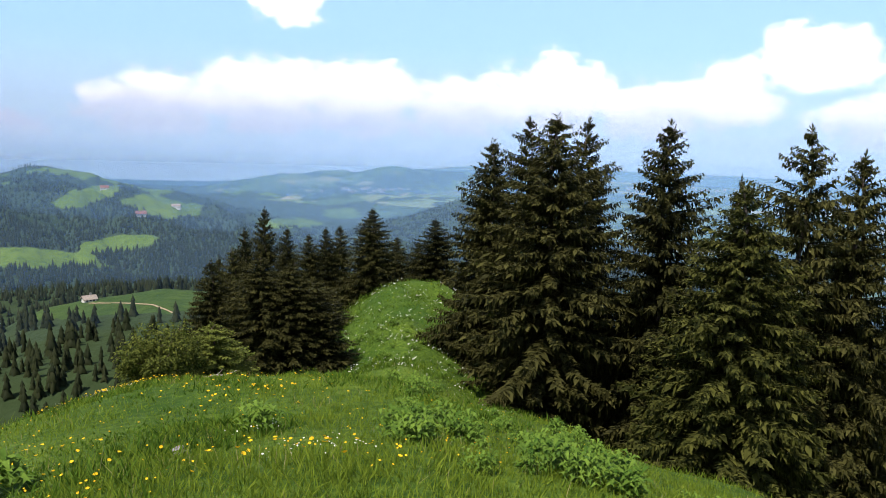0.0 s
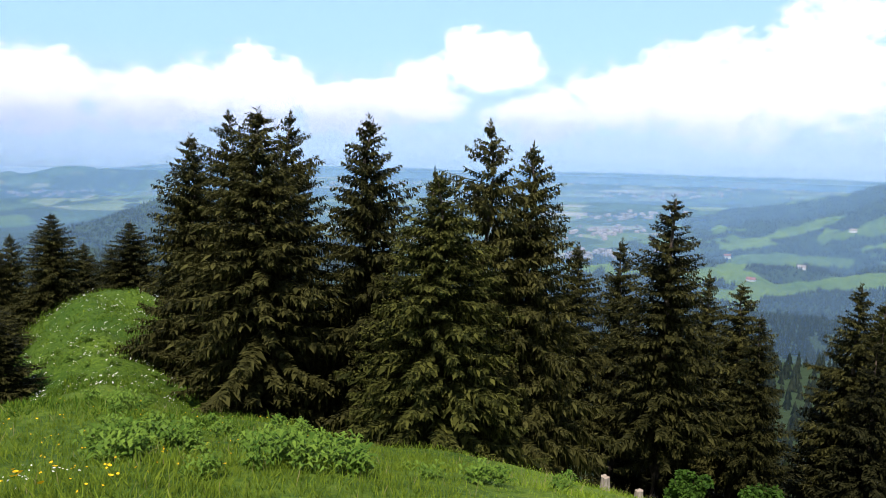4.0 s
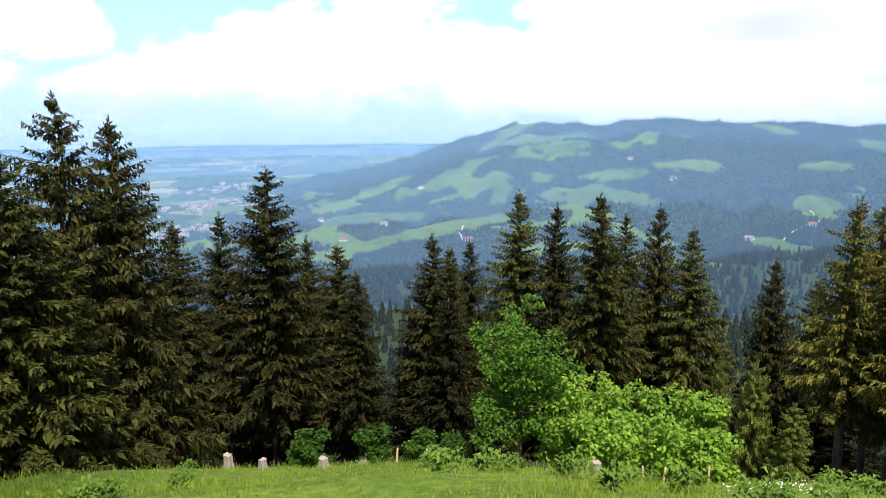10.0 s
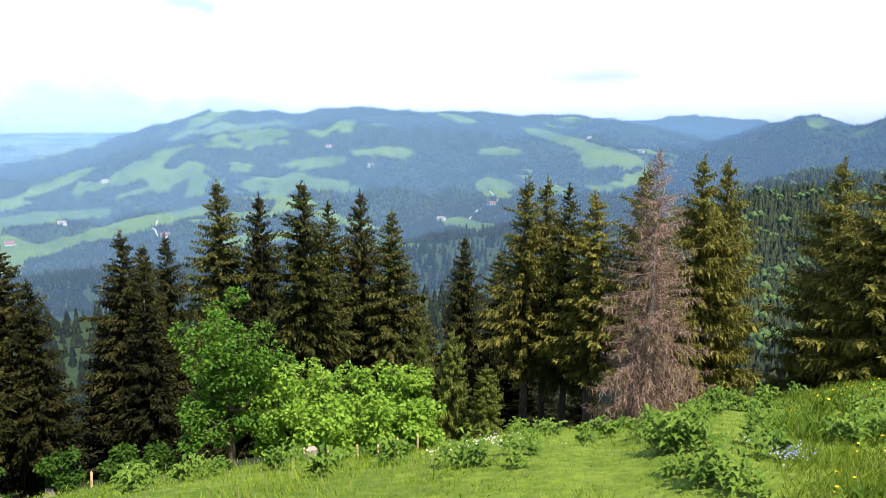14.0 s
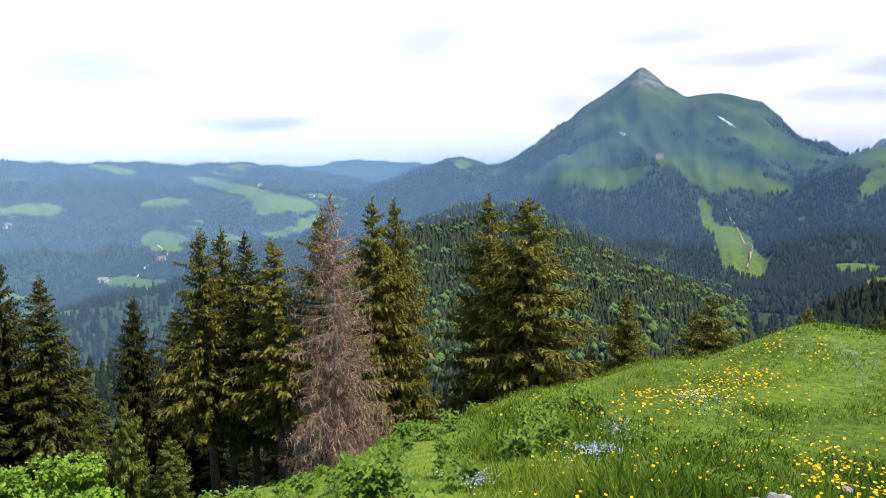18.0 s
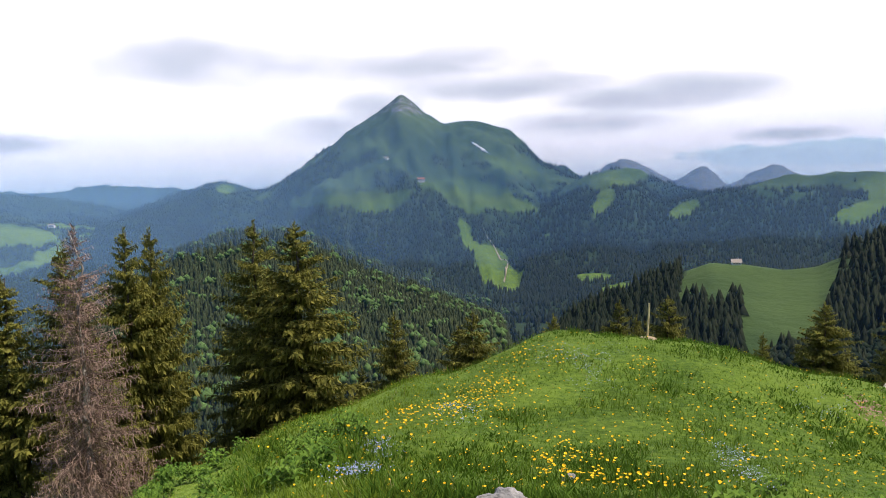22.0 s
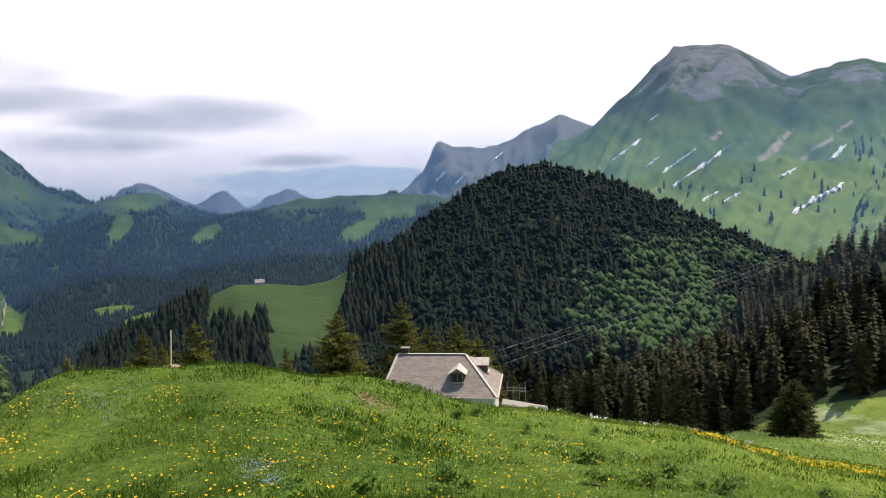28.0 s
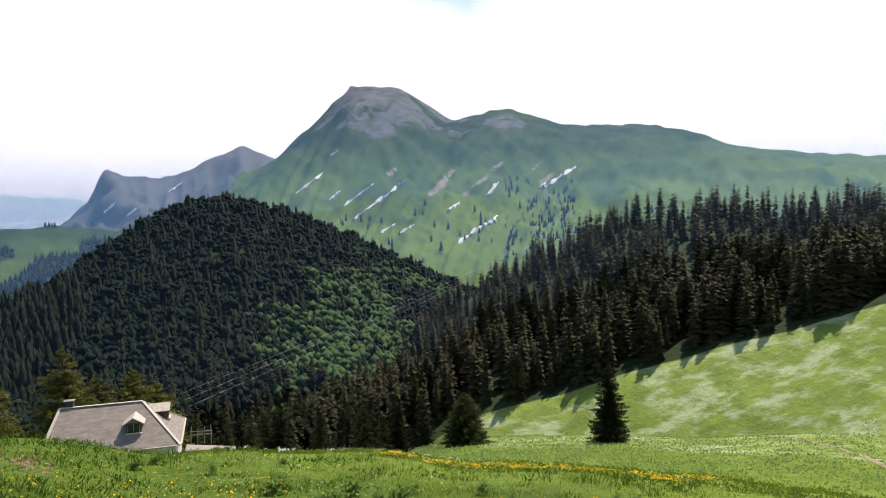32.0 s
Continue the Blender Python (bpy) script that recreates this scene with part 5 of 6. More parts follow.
flower_field("white_flowers", az, r, 0.007, 0.09, WHITE, "small white flowers in loose groups", 3)
az, r = patches([(152.3, -16.6, .6, .03, 40), (153.5, -17.2, .5, .03, 20)], 7)
flower_field("pink_flowers", az, r, 0.008, 0.12, PINK, "a tuft of pink flowers in the meadow", 5)
az, r = spread(-8, 3, 24, 46, 420, 9)
flower_field("white_flowers", az, r, 0.016, 0.14, WHITE, "small white umbels along the narrow grassy ridge", 2)
az, r = spread(180, 216, 80, 165, 7000, 345)
blade_patch("grass", az, r, 0.30, 0.010, GRASS_PALE, "tall pale grass on the sloping meadow across the hollow", 0.5, 4)
g = np.random.default_rng(8)


def brink(az):
    """Where the summit's slope drops out of sight, in each direction."""
    r = np.linspace(14, 75, 160)
    A, R = np.meshgrid(az, r, indexing="ij")
    z = land(A.ravel(), R.ravel())[0].reshape(A.shape)
    return r[((z - EYE) / R).argmax(1)]


az = g.uniform(177, 205, 2600)
r = brink(az) * np.clip(g.normal(.74, .09, 2600), .5, .97)
m = fbm(az / 1.6 + 5, r / 3.0, 3) > .42
flower_field("yellow_flowers", az[m], r[m], 0.017, 0.10, YELLOW, "a broad yellow strip of buttercups along the lower meadow", 2)
az = g.uniform(167, 186, 300)
r = brink(az) * g.normal(.98, .025, 300)
m = fbm(az / 1.2, r / 3.0 + 9, 2) > .45
flower_field("white_flowers", az[m], r[m], 0.013, 0.16, WHITE, "a broken band of white umbels along the meadow's brink", 2)
az, r = spread(165, 222, 5, 40, 1800, 12)
flower_field("white_flowers", az, r, 0.006, 0.11, WHITE, "tiny white flower heads sprinkled through the meadow")


# broad-leaved clumps
def clump_mesh(seed, stems, tall, leaf, spread_r):
    q = np.random.default_rng(seed)
    V, F, off = [], [], 0
    for s in range(stems):
        a, d = q.uniform(0, math.tau), spread_r * math.sqrt(q.random())
        foot = np.array([math.cos(a) * d, math.sin(a) * d, -.03])
        h = tall * q.uniform(.6, 1.1)
        for k in range(7):
            th = k * 2.4 + q.uniform(-.3, .3)
            p = foot + [0, 0, h * (.2 + .8 * k / 6)]
            o = np.array([math.cos(th), math.sin(th), .0])
            L, W = leaf * q.uniform(.7, 1.15) * (1 - .35 * k / 6), leaf * .17
            sd = np.array([-o[1], o[0], 0])
            rise = q.uniform(.5, 1.1)
            mid, tip = p + o * L * .5 + [0, 0, L * rise * .6], p + o * L + [0, 0, L * (rise * .5 - .12)]
            v = np.array([p, mid - sd * W + [0, 0, .012], tip, mid + sd * W + [0, 0, .012], mid - [0, 0, .012]])
            V.append(v)
            F.append(np.array([(0, 1, 4), (1, 2, 4), (2, 3, 4), (3, 0, 4)]) + off)
            off += 5
    return mesh_of("leafy_plant", np.concatenate(V), np.concatenate(F), HERB)


CLUMPS = [clump_mesh(500 + k, 9 + 2 * k, .34 + .05 * k, .24, .22 + .05 * k) for k in range(4)]


def leafy_plant(az, r, s, k, label="clump of broad-leaved green plants in the meadow"):
    ob = new("leafy_plant", CLUMPS[k % 4])
    ob.matrix_world = Matrix.Translation(spot(az, r)) @ Matrix.Rotation(az * 2.1 + k, 4, "Z") @ Matrix.Diagonal((s, s, s, 1))
    return tagged(ob, label, "plant", "broad-leaved meadow plants")


q = np.random.default_rng(77)
# direction from, to, angle from, to, how many, size
PLANT_BANDS = [(-4, 14, -23.5, -18.5, 55, .52), (2, 16, -26, -23.0, 22, .52), (82, 104, -25.0, -21.8, 34, .55), (90, 100, -25.5, -22.5, 14, .62), (98, 112, -22.6, -19.4, 16, .62), (84, 104, -28, -25.5, 8, .5), (52, 62, -27, -26.3, 8, .6), (64, 84, -28, -26.8, 10, .6), (110, 116, -20.6, -19, 8, .7), (150, 200, -24, -18.5, 22, .55), (16, 40, -27, -25.2, 10, .45), (-8, 4, -18.5, -13, 40, .6), (52, 76, -27.2, -25.6, 16, .6)]
for a0, a1, e0, e1, n, s in PLANT_BANDS:
    for k in range(n):
        a = q.uniform(a0, a1)
        leafy_plant(a, seen(a, q.uniform(e0, e1)), s * q.uniform(.5, 1.1), k)
for a, e, s in ((144.5, -24.5, 1.2), (152.7, -23.2, 1.1), (159.5, -18.0, 1.1), (161, -17.8, 1.0), (147, -22.5, .8), (170, -21, 1.1), (176, -21.6, 1.2), (-14.5, -22.2, 1.0), (-33, -24, 1.3)):
    leafy_plant(a, seen(a, e), s * .6, int(-e * 10), "dark green leafy clump standing above the grass")


# ---------------------------------------------------------------- small things on the summit
STONE = plain("limestone", (0.12, 0.115, 0.105), (0.36, 0.345, 0.32), 5.0, 0.9, 0.8)
WOOD_POST = plain("raw_timber", (0.52, 0.36, 0.18), (0.70, 0.53, 0.30), 6.0, 0.8, 0.4, stretch=(1, 1, 0.15))
WOOD_GREY = plain("weathered_timber", (0.16, 0.135, 0.115), (0.36, 0.32, 0.28), 6.0, 0.9, 0.6, stretch=(1, 1, 0.2))
CUT = plain("cut_wood", (0.26, 0.22, 0.17), (0.40, 0.34, 0.27), 9.0, 0.9, 0.4)
EARTH = plain("bare_earth", (0.20, 0.15, 0.09), (0.38, 0.30, 0.18), 8.0, 0.95, 0.6)


def lumpy(bm, seed, amount):
    for v in bm.verts:
        v.co *= 1 + amount * (noise.noise(v.co * 1.7 + Vector((seed, 0, 0))) + 0.5 * noise.noise(v.co * 4 + Vector((0, seed, 0))))


def rock(place, size, label):
    bm = bmesh.new()
    bmesh.ops.create_icosphere(bm, subdivisions=4, radius=1.0)
    lumpy(bm, place.x, 0.35)
    bmesh.ops.scale(bm, vec=size, verts=bm.verts)
    me = bpy.data.meshes.new("rock")
    bm.to_mesh(me)
    bm.free()
    me.materials.append(STONE)
    ob = new("rock", me)
    ob.location = place + Vector((0, 0, size[2] * .35))
    ob.rotation_euler = (0, 0, place.y)
    return tagged(ob, label, "rock", "stones in the meadow")


rock(spot(126.2, seen(126.2, -25.3)), (.17, .14, .12), "weathered grey limestone lying in the grass")
rock(spot(131.3, seen(131.3, -22.9)), (.09, .07, .05), "small pale stone among yellow flowers")
rock(spot(-21, seen(-21, -23.2)), (.07, .06, .05), "small pale stone in the western meadow")

post = thing("wooden_post", spot(137.35, 19.0), "slim raw timber post driven into the knoll", "post")
bm = bmesh.new()
bmesh.ops.create_cone(bm, cap_ends=True, segments=10, radius1=.026, radius2=.022, depth=1.05, matrix=pose(0, 0, .40, 2, -2, 0))
part("stake", bm, WOOD_POST, post)
bm = bmesh.new()
bmesh.ops.create_icosphere(bm, subdivisions=3, radius=.3)
lumpy(bm, 3, .4)
bmesh.ops.scale(bm, vec=(.7, .6, .16), verts=bm.verts)
part("earth_heap", bm, EARTH, post, "small heap of bare earth round the post", True)


def stump(az, wide, tall, seed):
    d = 21.0 if az < 60 else 18.6
    p = spot(az, d)
    ob = thing("tree_stump", p, "grey weathered tree stump at the edge of the wood", "stump", "tree stumps")
    bm = bmesh.new()
    rows_, sides = 6, 14
    ring = []
    for k in range(rows_):
        h = tall * k / (rows_ - 1) - .08 * (k == 0)
        w2 = wide * (1 + .7 * (1 - k / (rows_ - 1)) ** 2.5)
        ring.append([bm.verts.new((w2 * (1 + .16 * noise.noise((math.cos(t) * 1.5 + seed, math.sin(t) * 1.5, h))) * math.cos(t), w2 * (1 + .2 * noise.noise((math.cos(t) * 2, math.sin(t) * 2 + seed, h))) * math.sin(t), h + (.07 * noise.noise((math.cos(t) * 3, seed, math.sin(t) * 3)) if k == rows_ - 1 else 0))) for t in [s / sides * math.tau for s in range(sides)]])
    for k in range(rows_ - 1):
        for s in range(sides):
            bm.faces.new((ring[k][s], ring[k][(s + 1) % sides], ring[k + 1][(s + 1) % sides], ring[k + 1][s]))
    rim = [v.co.copy() for v in ring[-1]]
    part("bole", bm, WOOD_GREY, ob)
    bm = bmesh.new()
    mid = bm.verts.new((0, 0, tall * .96))
    vs = [bm.verts.new(c * .97 + Vector((0, 0, .004))) for c in rim]
    for s in range(sides):
        bm.faces.new((vs[s], vs[(s + 1) % sides], mid))
    part("cut_face", bm, CUT, ob, "pale sawn top")


STUMPS = [(36.8, .16, .55), (39.5, .15, .38), (44.4, .18, .32), (47.7, .13, .22), (67.2, .20, .45), (69.2, .13, .30)]
for k, (a, wd, tl) in enumerate(STUMPS):
    stump(a, wd * .8, tl + .02, k * 3.3)

for k, a in enumerate((50.5, 53, 57.5, 65.5, 66.6, 68.6, 71, 72.6, 74.2, 76)):
    st = new("fence_stake", None)
    st.matrix_world = Matrix.Translation(spot(a, 18.9 + .3 * math.sin(k * 2.1))) @ pose(0, 0, 0, 4 * math.sin(k), 5 * math.cos(k * 1.7), 0)
    tagged(st, "short pale wooden fence stake at the meadow's edge", "stake", "fence stakes")
    bm = bmesh.new()
    box(bm, (.045, .045, .62), pose(0, 0, .2), .006)
    part("shaft", bm, WOOD_POST, st)
    bm = bmesh.new()
    bmesh.ops.create_cone(bm, cap_ends=False, segments=4, radius1=.03, radius2=0, depth=.05, matrix=pose(0, 0, .535, 0, 0, 45))
    part("point", bm, WOOD_POST, st)

# fallen pale branch on the ridge brink
log = thing("fallen_branch", spot(-17.5, 17.0), "bleached fallen branch beside the bushes", "branch")
tv, tf = tube([(-.35, 0, .03), (-.1, .05, .09), (.15, .0, .11), (.4, .12, .2)], [.025, .022, .018, .008], 7)
link_part("limb", mesh_of("limb", tv, tf, BARK_GREY, True), log)
tv, tf = tube([(-.05, .04, .09), (.05, .2, .2)], [.012, .004], 6)
link_part("twig", mesh_of("twig", tv, tf, BARK_GREY, True), log)

# western brink bushes
for k, (a, e, d, wd) in enumerate(((-21.8, -14.0, 19, 1.15), (-22.8, -15.2, 18.5, .8), (-20.3, -15.0, 20, .8))):
    p = spot(a, d)
    broadleaf("bush", p, up(e, d) - p.z, wd, .05, LEAF_OLIVE, "dense olive-green bush at the western brink", 80 + k, 240, .07, 9, "western bushes")
for a, e, d, wd in ((-17.9, -14.0, 21, .8), (-16.6, -15.2, 22, .7)):
    spruce(a, e, d, wd, "young", "young spruce at the western brink of the meadow")


# ---------------------------------------------------------------- the grey-roofed hut below the summit
SHINGLE = plain("grey_shingles", (0.201, 0.171, 0.140), (0.330, 0.284, 0.230), 1.2, 0.85, 0.5, stretch=(1, 1, 4))
SHINGLE_PALE = plain("pale_flashing", (0.425, 0.374, 0.297), (0.614, 0.546, 0.441), 3.0, 0.6, 0.2)
PLASTER = plain("hut_plaster", (0.55, 0.52, 0.47), (0.72, 0.70, 0.65), 1.5, 0.9, 0.2)
DARK_WOOD = plain("dark_larch", (0.05, 0.035, 0.025), (0.13, 0.09, 0.06), 4.0, 0.85, 0.5, stretch=(1, 1, 0.2))
GLASS, n_ = material("window_glass")
finish(n_, rgb(0.02, 0.025, 0.03), 0.08, spec=0.6)

HUT_AZ, HUT_D = 157.6, 75.0
hut_p = spot(HUT_AZ, HUT_D)
EAVE = up(-16.2, 71.5) - hut_p.z
RIDGE = up(-13.15, HUT_D) - hut_p.z
hut = thing("mountain_hut", Matrix.Translation(hut_p) @ Matrix.Rotation(radians(-HUT_AZ - 8), 4, "Z"), "stone mountain hut with a broad grey shingle roof", "hut")
LX0, LX1, DY, RX0, RX1 = -5.6, 6.2, 4.6, -4.5, 2.7


def slab(name, pts, thick, mat, parent, label=""):
    """A flat roof face with thickness."""
    bm = bmesh.new()
    vs = [bm.verts.new(p) for p in pts]
    f = bm.faces.new(vs)
    f.normal_update()
    g2 = bmesh.ops.extrude_face_region(bm, geom=[f])
    nrm = f.normal.copy()
    if nrm.z < 0:
        nrm = -nrm
    for v in g2["geom"]:
        if isinstance(v, bmesh.types.BMVert):
            v.co -= nrm * thick
    bmesh.ops.recalc_face_normals(bm, faces=bm.faces)
    return part(name, bm, mat, parent, label)


bm = bmesh.new()
box(bm, (LX1 - LX0 - .8, DY * 2 - .8, EAVE + .7), pose((LX0 + LX1) / 2, 0, (EAVE - .7) / 2))
part("wall", bm, PLASTER, hut, "pale plastered wall")
roof_f = slab("roof_face", [(LX0, -DY, EAVE), (LX1, -DY, EAVE), (RX1, 0, RIDGE), (RX0, 0, RIDGE)], .16, SHINGLE, hut, "grey weathered shingle roof slope")
slab("roof_face", [(LX1, -DY, EAVE), (LX1, DY, EAVE), (RX1, 0, RIDGE)], .16, SHINGLE, hut)
slab("roof_face", [(LX1, DY, EAVE), (LX0, DY, EAVE), (RX0, 0, RIDGE), (RX1, 0, RIDGE)], .16, SHINGLE, hut)
slab("roof_face", [(LX0, DY, EAVE), (LX0, -DY, EAVE), (RX0, 0, RIDGE)], .16, SHINGLE, hut)


def batten(name, a, b, wide, mat, parent, label=""):
    a, b = Vector(a), Vector(b)
    bm = bmesh.new()
    m = Matrix.Translation((a + b) / 2) @ (b - a).to_track_quat("X", "Z").to_matrix().to_4x4()
    box(bm, ((b - a).length, wide, .06), m, .01)
    return part(name, bm, mat, parent, label)


batten("ridge_cap", (RX0, 0, RIDGE + .05), (RX1, 0, RIDGE + .05), .32, SHINGLE_PALE, hut, "pale ridge flashing")
batten("hip_cap", (RX1, 0, RIDGE + .04), (LX1, -DY, EAVE + .04), .26, SHINGLE_PALE, hut)
batten("hip_cap", (RX1, 0, RIDGE + .04), (LX1, DY, EAVE + .04), .26, SHINGLE_PALE, hut)
batten("verge_board", (RX0, 0, RIDGE + .04), (LX0, -DY, EAVE + .04), .26, SHINGLE_PALE, hut, "pale verge board")
batten("gutter", (LX0, -DY - .08, EAVE - .04), (LX1, -DY - .08, EAVE - .04), .16, SHINGLE_PALE, hut, "pale metal gutter")
batten("gutter", (LX1 + .08, -DY, EAVE - .04), (LX1 + .08, DY, EAVE - .04), .16, SHINGLE_PALE, hut)
# courses of shingles, as low ridges across the slope
for k in range(1, 22):
    t = k / 22
    a = Vector((LX0, -DY, EAVE)).lerp(Vector((RX0, 0, RIDGE)), t)
    b = Vector((LX1, -DY, EAVE)).lerp(Vector((RX1, 0, RIDGE)), t)
    bm = bmesh.new()
    box(bm, (b.x - a.x - .2, .06, .005), Matrix.Translation((a + b) / 2 + Vector((0, 0, .006))) @ Matrix.Rotation(math.atan2(RIDGE - EAVE, DY), 4, "X"))
    part("shingle_course", bm, SHINGLE, roof_f)
chim = bmesh.new()
box(chim, (.75, .6, 1.1), pose(RX0 + .75, .35, RIDGE + .05), .03)
chimney = part("chimney", chim, DARK_WOOD, hut, "dark squat chimney")
bm = bmesh.new()
box(bm, (.95, .8, .09), pose(RX0 + .75, .35, RIDGE + .63), .02)
part("cap", bm, STONE, chimney)


def dormer(m, parent):
    bm = bmesh.new()
    box(bm, (1.3, 1.9, 1.1), pose(0, .75, .55), .01)
    d = part("dormer", bm, DARK_WOOD, parent, "small gabled dormer with a dark window")
    d.matrix_basis = m
    for sx in (-1, 1):
        slab("dormer_roof", [(sx * .95, -.45, 1.0), (0, -.45, 1.62), (0, 2.0, 1.62), (sx * .95, 2.0, 1.0)], .08, SHINGLE_PALE, d, "pale little gable roof")
    bm = bmesh.new()
    vs = [bm.verts.new(p) for p in ((-.65, -.215, 1.1), (.65, -.215, 1.1), (0, -.215, 1.52))]
    bm.faces.new(vs)
    part("gable", bm, WOOD_GREY, d)
    bm = bmesh.new()
    box(bm, (1.0, .04, .72), pose(0, -.225, .58))
    part("pane", bm, GLASS, d, "dark window")
    for x in (-.5, 0, .5):
        bm = bmesh.new()
        box(bm, (.06, .07, .8), pose(x, -.24, .58), .005)
        part("window_bar", bm, WOOD_GREY, d)
    bm = bmesh.new()
    box(bm, (1.35, .3, .09), pose(0, -.3, .13), .01)
    part("sill", bm, SHINGLE_PALE, d, "pale sill")


SLOPE = (RIDGE - EAVE) / DY
dormer(pose(2.15, -3.0, EAVE + SLOPE * 1.6 - .15), hut)
HSLOPE = (RIDGE - EAVE) / (LX1 - RX1)
dormer(pose(LX1 - 1.5, .4, EAVE + HSLOPE * 1.5 - .15, 0, 0, 90), hut)
for k in range(3):
    bm = bmesh.new()
    box(bm, (.9, .06, .7), pose(3.4 - 3 * k, -DY + .38, EAVE - 1.3), .01)
    wdw = part("window", bm, GLASS, hut, "dark window in the wall")
    bm = bmesh.new()
    box(bm, (1.1, .1, .08), pose(3.4 - 3 * k, -DY + .36, EAVE - 1.7), .01)
    part("sill", bm, WOOD_GREY, wdw)

# terrace beside the hut: pale gravel, low wall and rail
terrace_m = hut.matrix_world @ pose(10.2, -3.4, 0)
ter = thing("terrace", terrace_m, "pale gravel terrace running out beside the hut", "terrace")
bm = bmesh.new()
box(bm, (4.6, 1.8, 3.2), pose(-1.6, 0, EAVE - 2.6, 0, 9, 0), .1)
part("bed", bm, plain("gravel", (0.24, 0.22, 0.17), (0.38, 0.35, 0.29), 6, .95, .5), ter)
rail = thing("wooden_rail", hut.matrix_world @ pose(8.4, -1.2, EAVE - .35), "weathered wooden railing at the terrace", "railing")
for k, h in enumerate((.95, .7, .8, 1.0)):
    bm = bmesh.new()
    box(bm, (.09, .09, h + .9), pose(-1.4 + k * .62, 0, (h - .9) / 2, 2 * k, 3 - k, 0), .015)
    part("rail_post", bm, WOOD_GREY, rail)
for h in (.12, .42):
    bm = bmesh.new()
    box(bm, (2.1, .05, .09), pose(-.45, -.07, h, 0, 3, 0), .012)
    part("rail_board", bm, WOOD_GREY, rail)


# ---------------------------------------------------------------- far things
RED_ROOF = plain("brown_red_tiles", (0.16, 0.07, 0.05), (0.30, 0.14, 0.10), 1.0, .9, .3)


def farmhouse(az, d, length, deep, tall, turn, roof_mat, label, lift=0.0):
    p = spot(az, d) + Vector((0, 0, lift))
    ob = thing("farmhouse", Matrix.Translation(p) @ Matrix.Rotation(radians(-az + turn), 4, "Z"), label, "house", "far farmhouses")
    bm = bmesh.new()
    box(bm, (length, deep, tall + 2), pose(0, 0, tall / 2 - 1))
    wall = part("wall", bm, PLASTER, ob, "pale wall")
    top = tall + deep * .42
    slab("roof", [(-length / 2 - .6, -deep / 2 - .6, tall - .2), (length / 2 + .6, -deep / 2 - .6, tall - .2), (length / 2 + .6, 0, top), (-length / 2 - .6, 0, top)], .25, roof_mat, ob)
    slab("roof", [(-length / 2 - .6, deep / 2 + .6, tall - .2), (length / 2 + .6, deep / 2 + .6, tall - .2), (length / 2 + .6, 0, top), (-length / 2 - .6, 0, top)], .25, roof_mat, ob)
    for sx in (-1, 1):
        bm = bmesh.new()
        bm.faces.new([bm.verts.new(q_) for q_ in ((sx * length / 2, -deep / 2, tall), (sx * length / 2, deep / 2, tall), (sx * length / 2, 0, top - .2))])
        part("gable", bm, DARK_WOOD, ob)
    for k in range(3):
        bm = bmesh.new()
        box(bm, (.9, .1, .9), pose((k - 1) * length * .3, -deep / 2 - .03, tall * .55))
        part("window", bm, GLASS, wall)
    bm = bmesh.new()
    box(bm, (.7, .7, 1.6), pose(length * .2, .6, top))
    part("chimney", bm, STONE, ob)
    return ob


farmhouse(143.6, 545, 6, 5, 1.8, 12, SHINGLE, "small dark-roofed chalet on the green saddle")
farmhouse(127.6, 440, 15, 8, 3.5, -10, SHINGLE_PALE, "pale-roofed barn among the spruces in the valley", 2.0)
farmhouse(-26.2, 345, 5, 3.6, 1.2, 20, SHINGLE, "grey-roofed alpine barn on the green knoll")
g = np.random.default_rng(55)
for k in range(16):
    a = (81.5, 78, 69, 72, 57, 50, 47, 89.5, -25, -20.5, -22.5, 117.5, 120, 93, 45, 53)[k]
    d = (1350, 1250, 1900, 1700, 1250, 1450, 1300, 2100, 1500, 1350, 1100, 1650, 1500, 2000, 1600, 1800)[k]
    farmhouse(a + g.uniform(-.4, .4), d, 14, 9, 4.5, g.uniform(-40, 40), (RED_ROOF, SHINGLE)[k % 2], "tiny farmhouse on a far pasture")


def track(name, pts, wide, mat, label, lift=.12):
    """A trodden track laid on the ground through (direction, distance) points."""
    pa, pr = np.array(pts, float).T
    t = np.linspace(0, len(pts) - 1, 60)
    a, r = np.interp(t, np.arange(len(pts)), pa), np.interp(t, np.arange(len(pts)), pr)
    c = on_ground(a, r)
    d = np.gradient(c[:, :2], axis=0)
    d /= np.linalg.norm(d, axis=1, keepdims=True)
    nrm = np.stack([-d[:, 1], d[:, 0]], 1) * wide / 2
    cols = []
    for k in (-1, -.5, 0, .5, 1):
        xy = c[:, :2] + nrm * k * (1 + .25 * np.sin(t * 9 + k))[:, None]
        az_, r_ = np.degrees(np.arctan2(xy[:, 0], xy[:, 1])), np.hypot(xy[:, 0], xy[:, 1])
        cols.append(np.stack([xy[:, 0], xy[:, 1], land(az_, r_)[0] + lift * (1 - abs(k) * .6)], 1))
    v = np.stack(cols, 1).reshape(-1, 3)
    f = np.array([(i * 5 + k, (i + 1) * 5 + k, (i + 1) * 5 + k + 1, i * 5 + k + 1) for i in range(59) for k in range(4)])
    return tagged(new(name, mesh_of(name, v, f, mat, True)), label, "track", kind="structure")


track("path", [(197, 175), (201, 168), (206, 152), (211, 128), (215, 108), (219, 95)], 1.1, EARTH, "trodden earth path across the sloping meadow")
track("path", [(196, 62), (200, 70), (205, 74), (212, 78)], 1.2, EARTH, "stony brown track along the lower meadow")
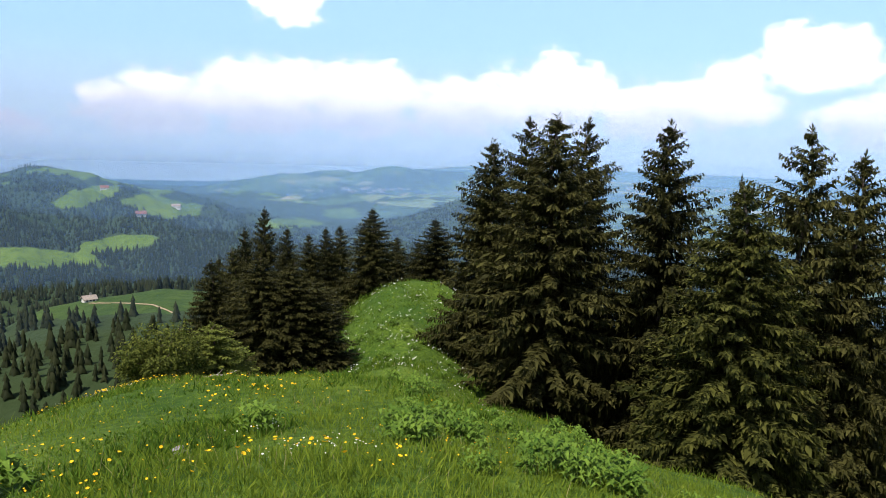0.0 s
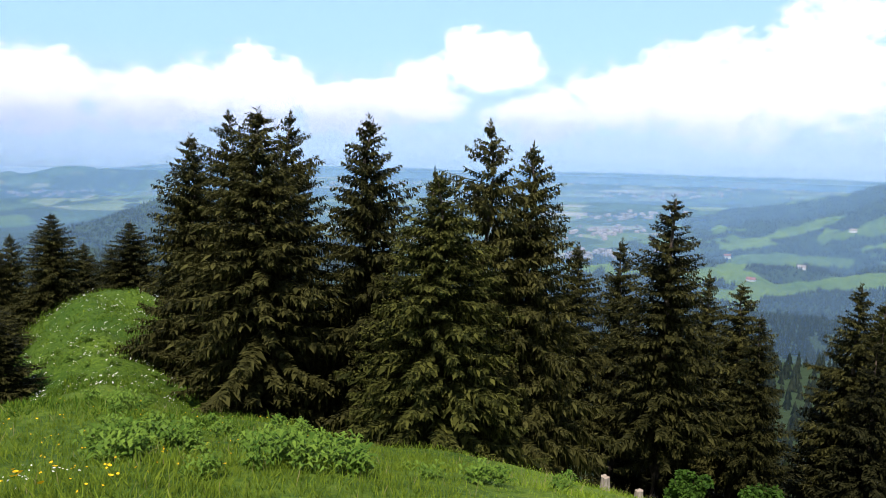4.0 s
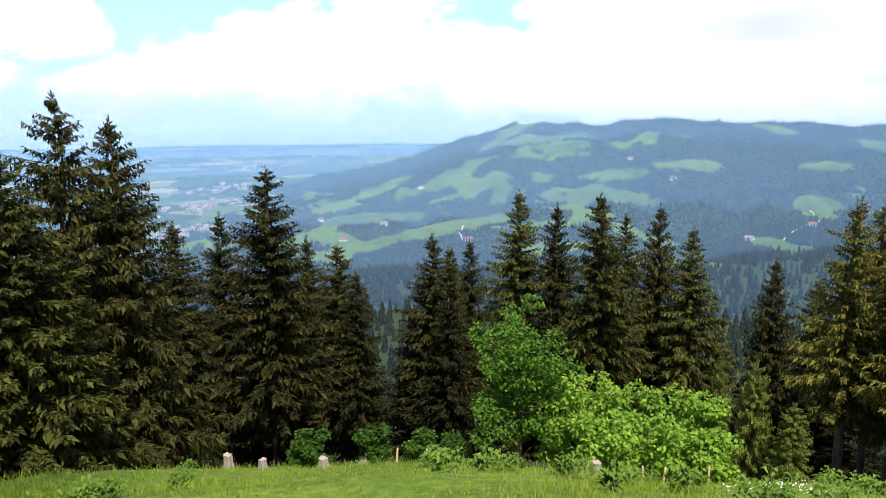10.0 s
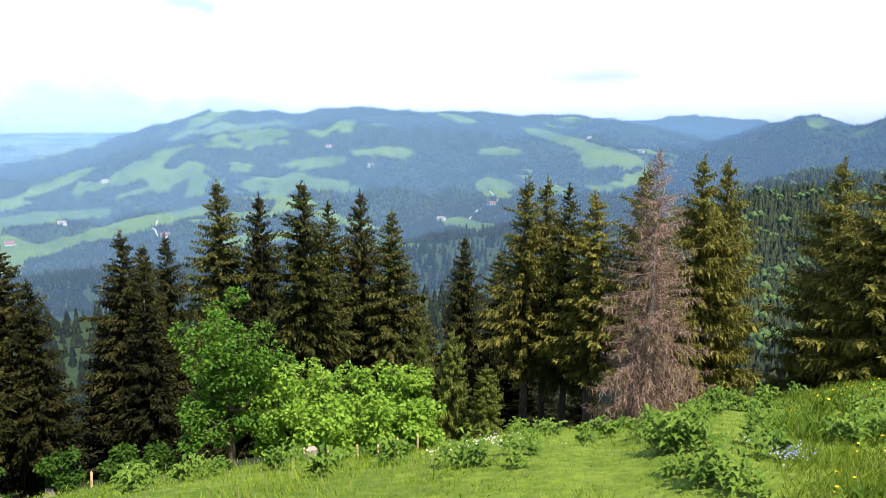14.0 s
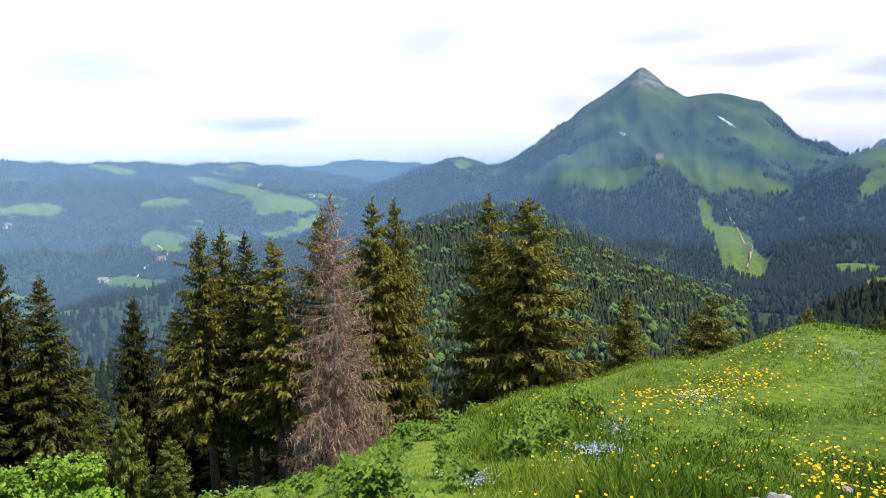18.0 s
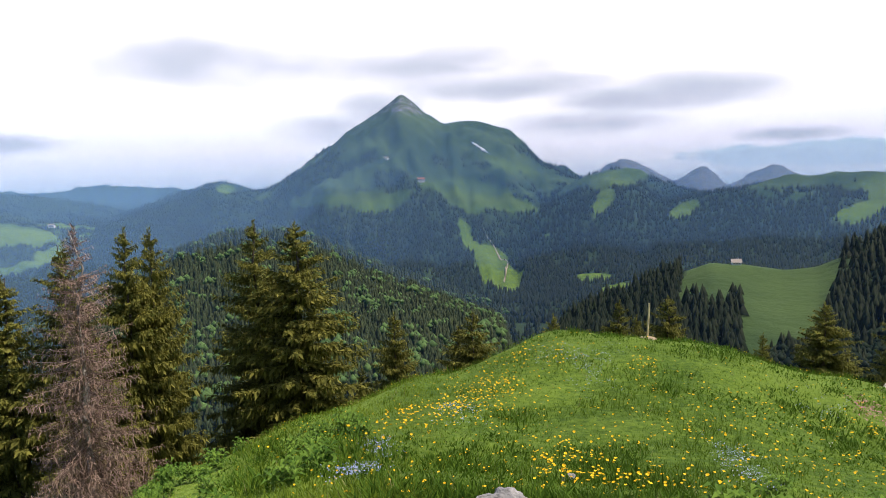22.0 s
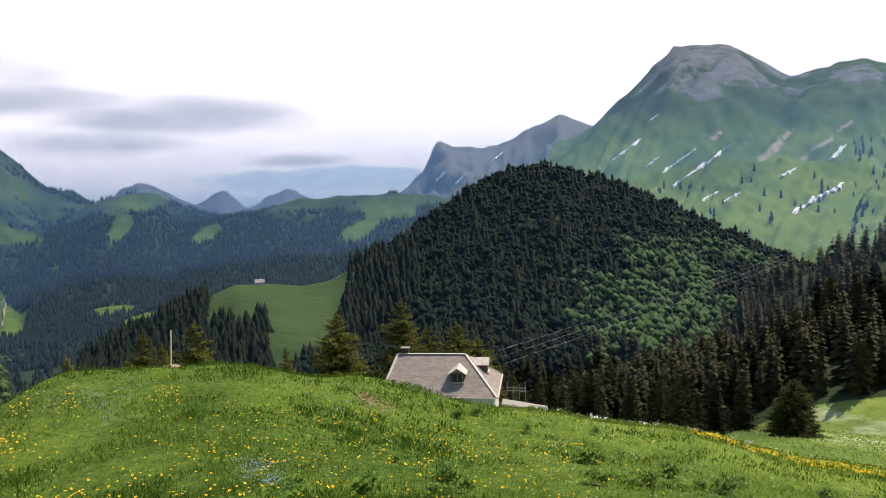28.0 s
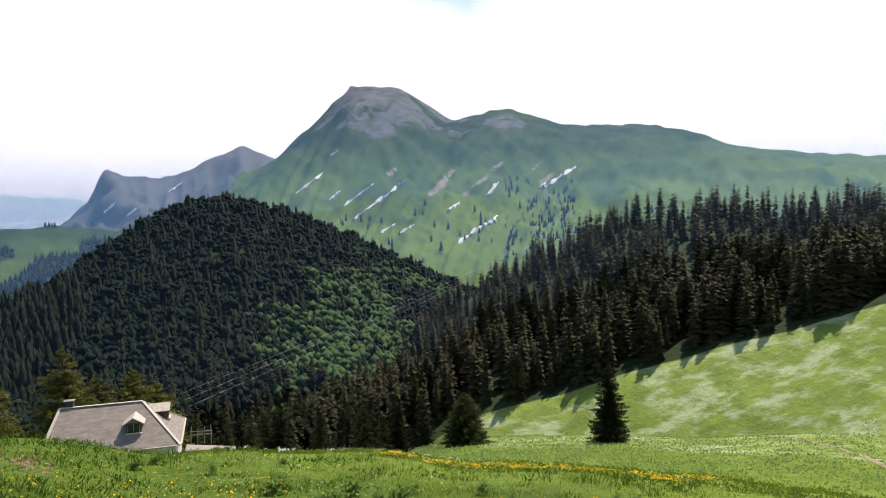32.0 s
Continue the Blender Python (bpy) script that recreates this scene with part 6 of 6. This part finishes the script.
track("path", [(-26.2, 340), (-24, 330), (-22, 318), (-20.5, 300)], 1.0, EARTH, "pale farm track on the green knoll", .4)
track("path", [(124.6, 1300), (125.2, 1220), (126.6, 1120), (126.2, 1010)], 3.0, EARTH, "pale track down the cleared slope", 2.0)
track("path", [(81.6, 1500), (82.3, 1400), (80.6, 1300), (80.0, 1200)], 2.0, SHINGLE_PALE, "pale farm track on the far massif", 2.0)
track("path", [(56.2, 1400), (55.8, 1320), (56.2, 1240)], 2.0, SHINGLE_PALE, "pale track across the far pasture", 2.0)


def at_angle(az, el, r0, r1):
    """Distance at which the ground between r0 and r1 is seen at that angle."""
    r = np.linspace(r0, r1, 700)
    e = np.degrees(np.arctan2(land(np.full(700, az), r)[0] - EYE, r))
    k = np.nonzero(e >= el)[0]
    return float(r[k[0]]) if len(k) else None


SNOW = plain("old_snow", (0.72, 0.72, 0.72), (0.86, 0.87, 0.88), 0.05, 0.8, 0.1)
for a, e, wa, we, slant in SNOW_STREAKS:
    lo, hi = (1150, 2500) if a > 170 else ((950, 2190) if a < 130 else (1850, 3090))
    line = []
    for t in np.linspace(-1, 1, 26):
        da = t * wa * .62
        d = at_angle(a + da, e + slant * da, lo, hi)
        if d:
            line.append((a + da, d, (1 - t * t) ** .5 * (.7 + .5 * math.sin(t * 7 + a))))
    if len(line) < 8:
        continue
    la, lr, lw = np.array(line).T
    V = []
    for k in (-1, -.4, .4, 1):
        ang = la + k * lw * we * 1.0
        V.append(on_ground(ang, lr + k * lw * 3) + [[0, 0, 4.0 if abs(k) < .5 else 1.5]])
    v = np.stack(V, 1).reshape(-1, 3)
    n = len(line)
    f = np.array([(i * 4 + k, (i + 1) * 4 + k, (i + 1) * 4 + k + 1, i * 4 + k + 1) for i in range(n - 1) for k in range(3)])
    tagged(new("snow_patch", mesh_of("snow_patch", v, f, SNOW, True)), "narrow streak of old snow in a mountain gully", "snow", "snow patches")

# cables over the valley
CABLE = plain("steel_cable", (0.30, 0.31, 0.33), (0.42, 0.43, 0.45), 2, .5, .1, metal=.6)
for k, (da, de) in enumerate(((0, 0), (.35, -.45), (.6, -.95))):
    ends = [(162.2 + da, -13.0 + de, 95.0), (192.0 + da * .3, -.4 + de * .25, 900.0)]
    A, B = [Vector((d * math.sin(radians(a)), d * math.cos(radians(a)), up(e, d))) for a, e, d in ends]
    pts = [A.lerp(B, t) - Vector((0, 0, 34 * t * (1 - t))) for t in np.linspace(0, 1, 24)]
    tv, tf = tube([tuple(p) for p in pts], list(np.linspace(.010, .045, 24)), 5)
    tagged(new("power_cable", mesh_of("power_cable", tv, tf, CABLE, True)), "thin overhead cable spanning the wooded valley", "cable", "overhead cables")

# towns out on the plain, far too small to count
HOUSE_FAR = leafy("far_house_walls", (0.14, 0.10, 0.08), (0.34, 0.31, 0.28), trans=0.0)
g = np.random.default_rng(66)
VX, VF, off = [], [], 0
for a0, r0, n_h, sr in ((41, 3300, 50, 160), (33, 3900, 40, 220), (38, 2500, 36, 90), (36, 2100, 36, 70), (46, 3900, 40, 200), (28, 3200, 30, 160), (18, 3500, 30, 200), (-6, 3000, 30, 90), (35.2, 1650, 30, 60)):
    cx, cy = r0 * math.sin(radians(a0)), r0 * math.cos(radians(a0))
    x, y = cx + g.normal(0, sr, n_h), cy + g.normal(0, sr * .6, n_h)
    az_, r_ = np.degrees(np.arctan2(x, y)), np.hypot(x, y)
    z = land(az_, r_)[0]
    for px, py, pz in zip(x, y, z):
        l, d, h = g.uniform(8, 18), g.uniform(7, 11), g.uniform(4, 7)
        b = np.array([(-l, -d, -3), (l, -d, -3), (l, d, -3), (-l, d, -3), (-l, -d, h), (l, -d, h), (l, d, h), (-l, d, h), (-l, 0, h * 1.6), (l, 0, h * 1.6)]) * [.5, .5, 1]
        VX.append(b + [px, py, pz])
        VF.append(np.array([(0, 1, 5, 4), (1, 2, 6, 5), (2, 3, 7, 6), (3, 0, 4, 7), (4, 5, 9, 8), (6, 7, 8, 9), (5, 6, 9, 9), (7, 4, 8, 8)])[:6] + off)
        off += 10
tagged(new("town", mesh_of("town", np.concatenate(VX), np.concatenate(VF), HOUSE_FAR)), "pale and reddish houses of small towns on the plain", "town", kind="stuff")
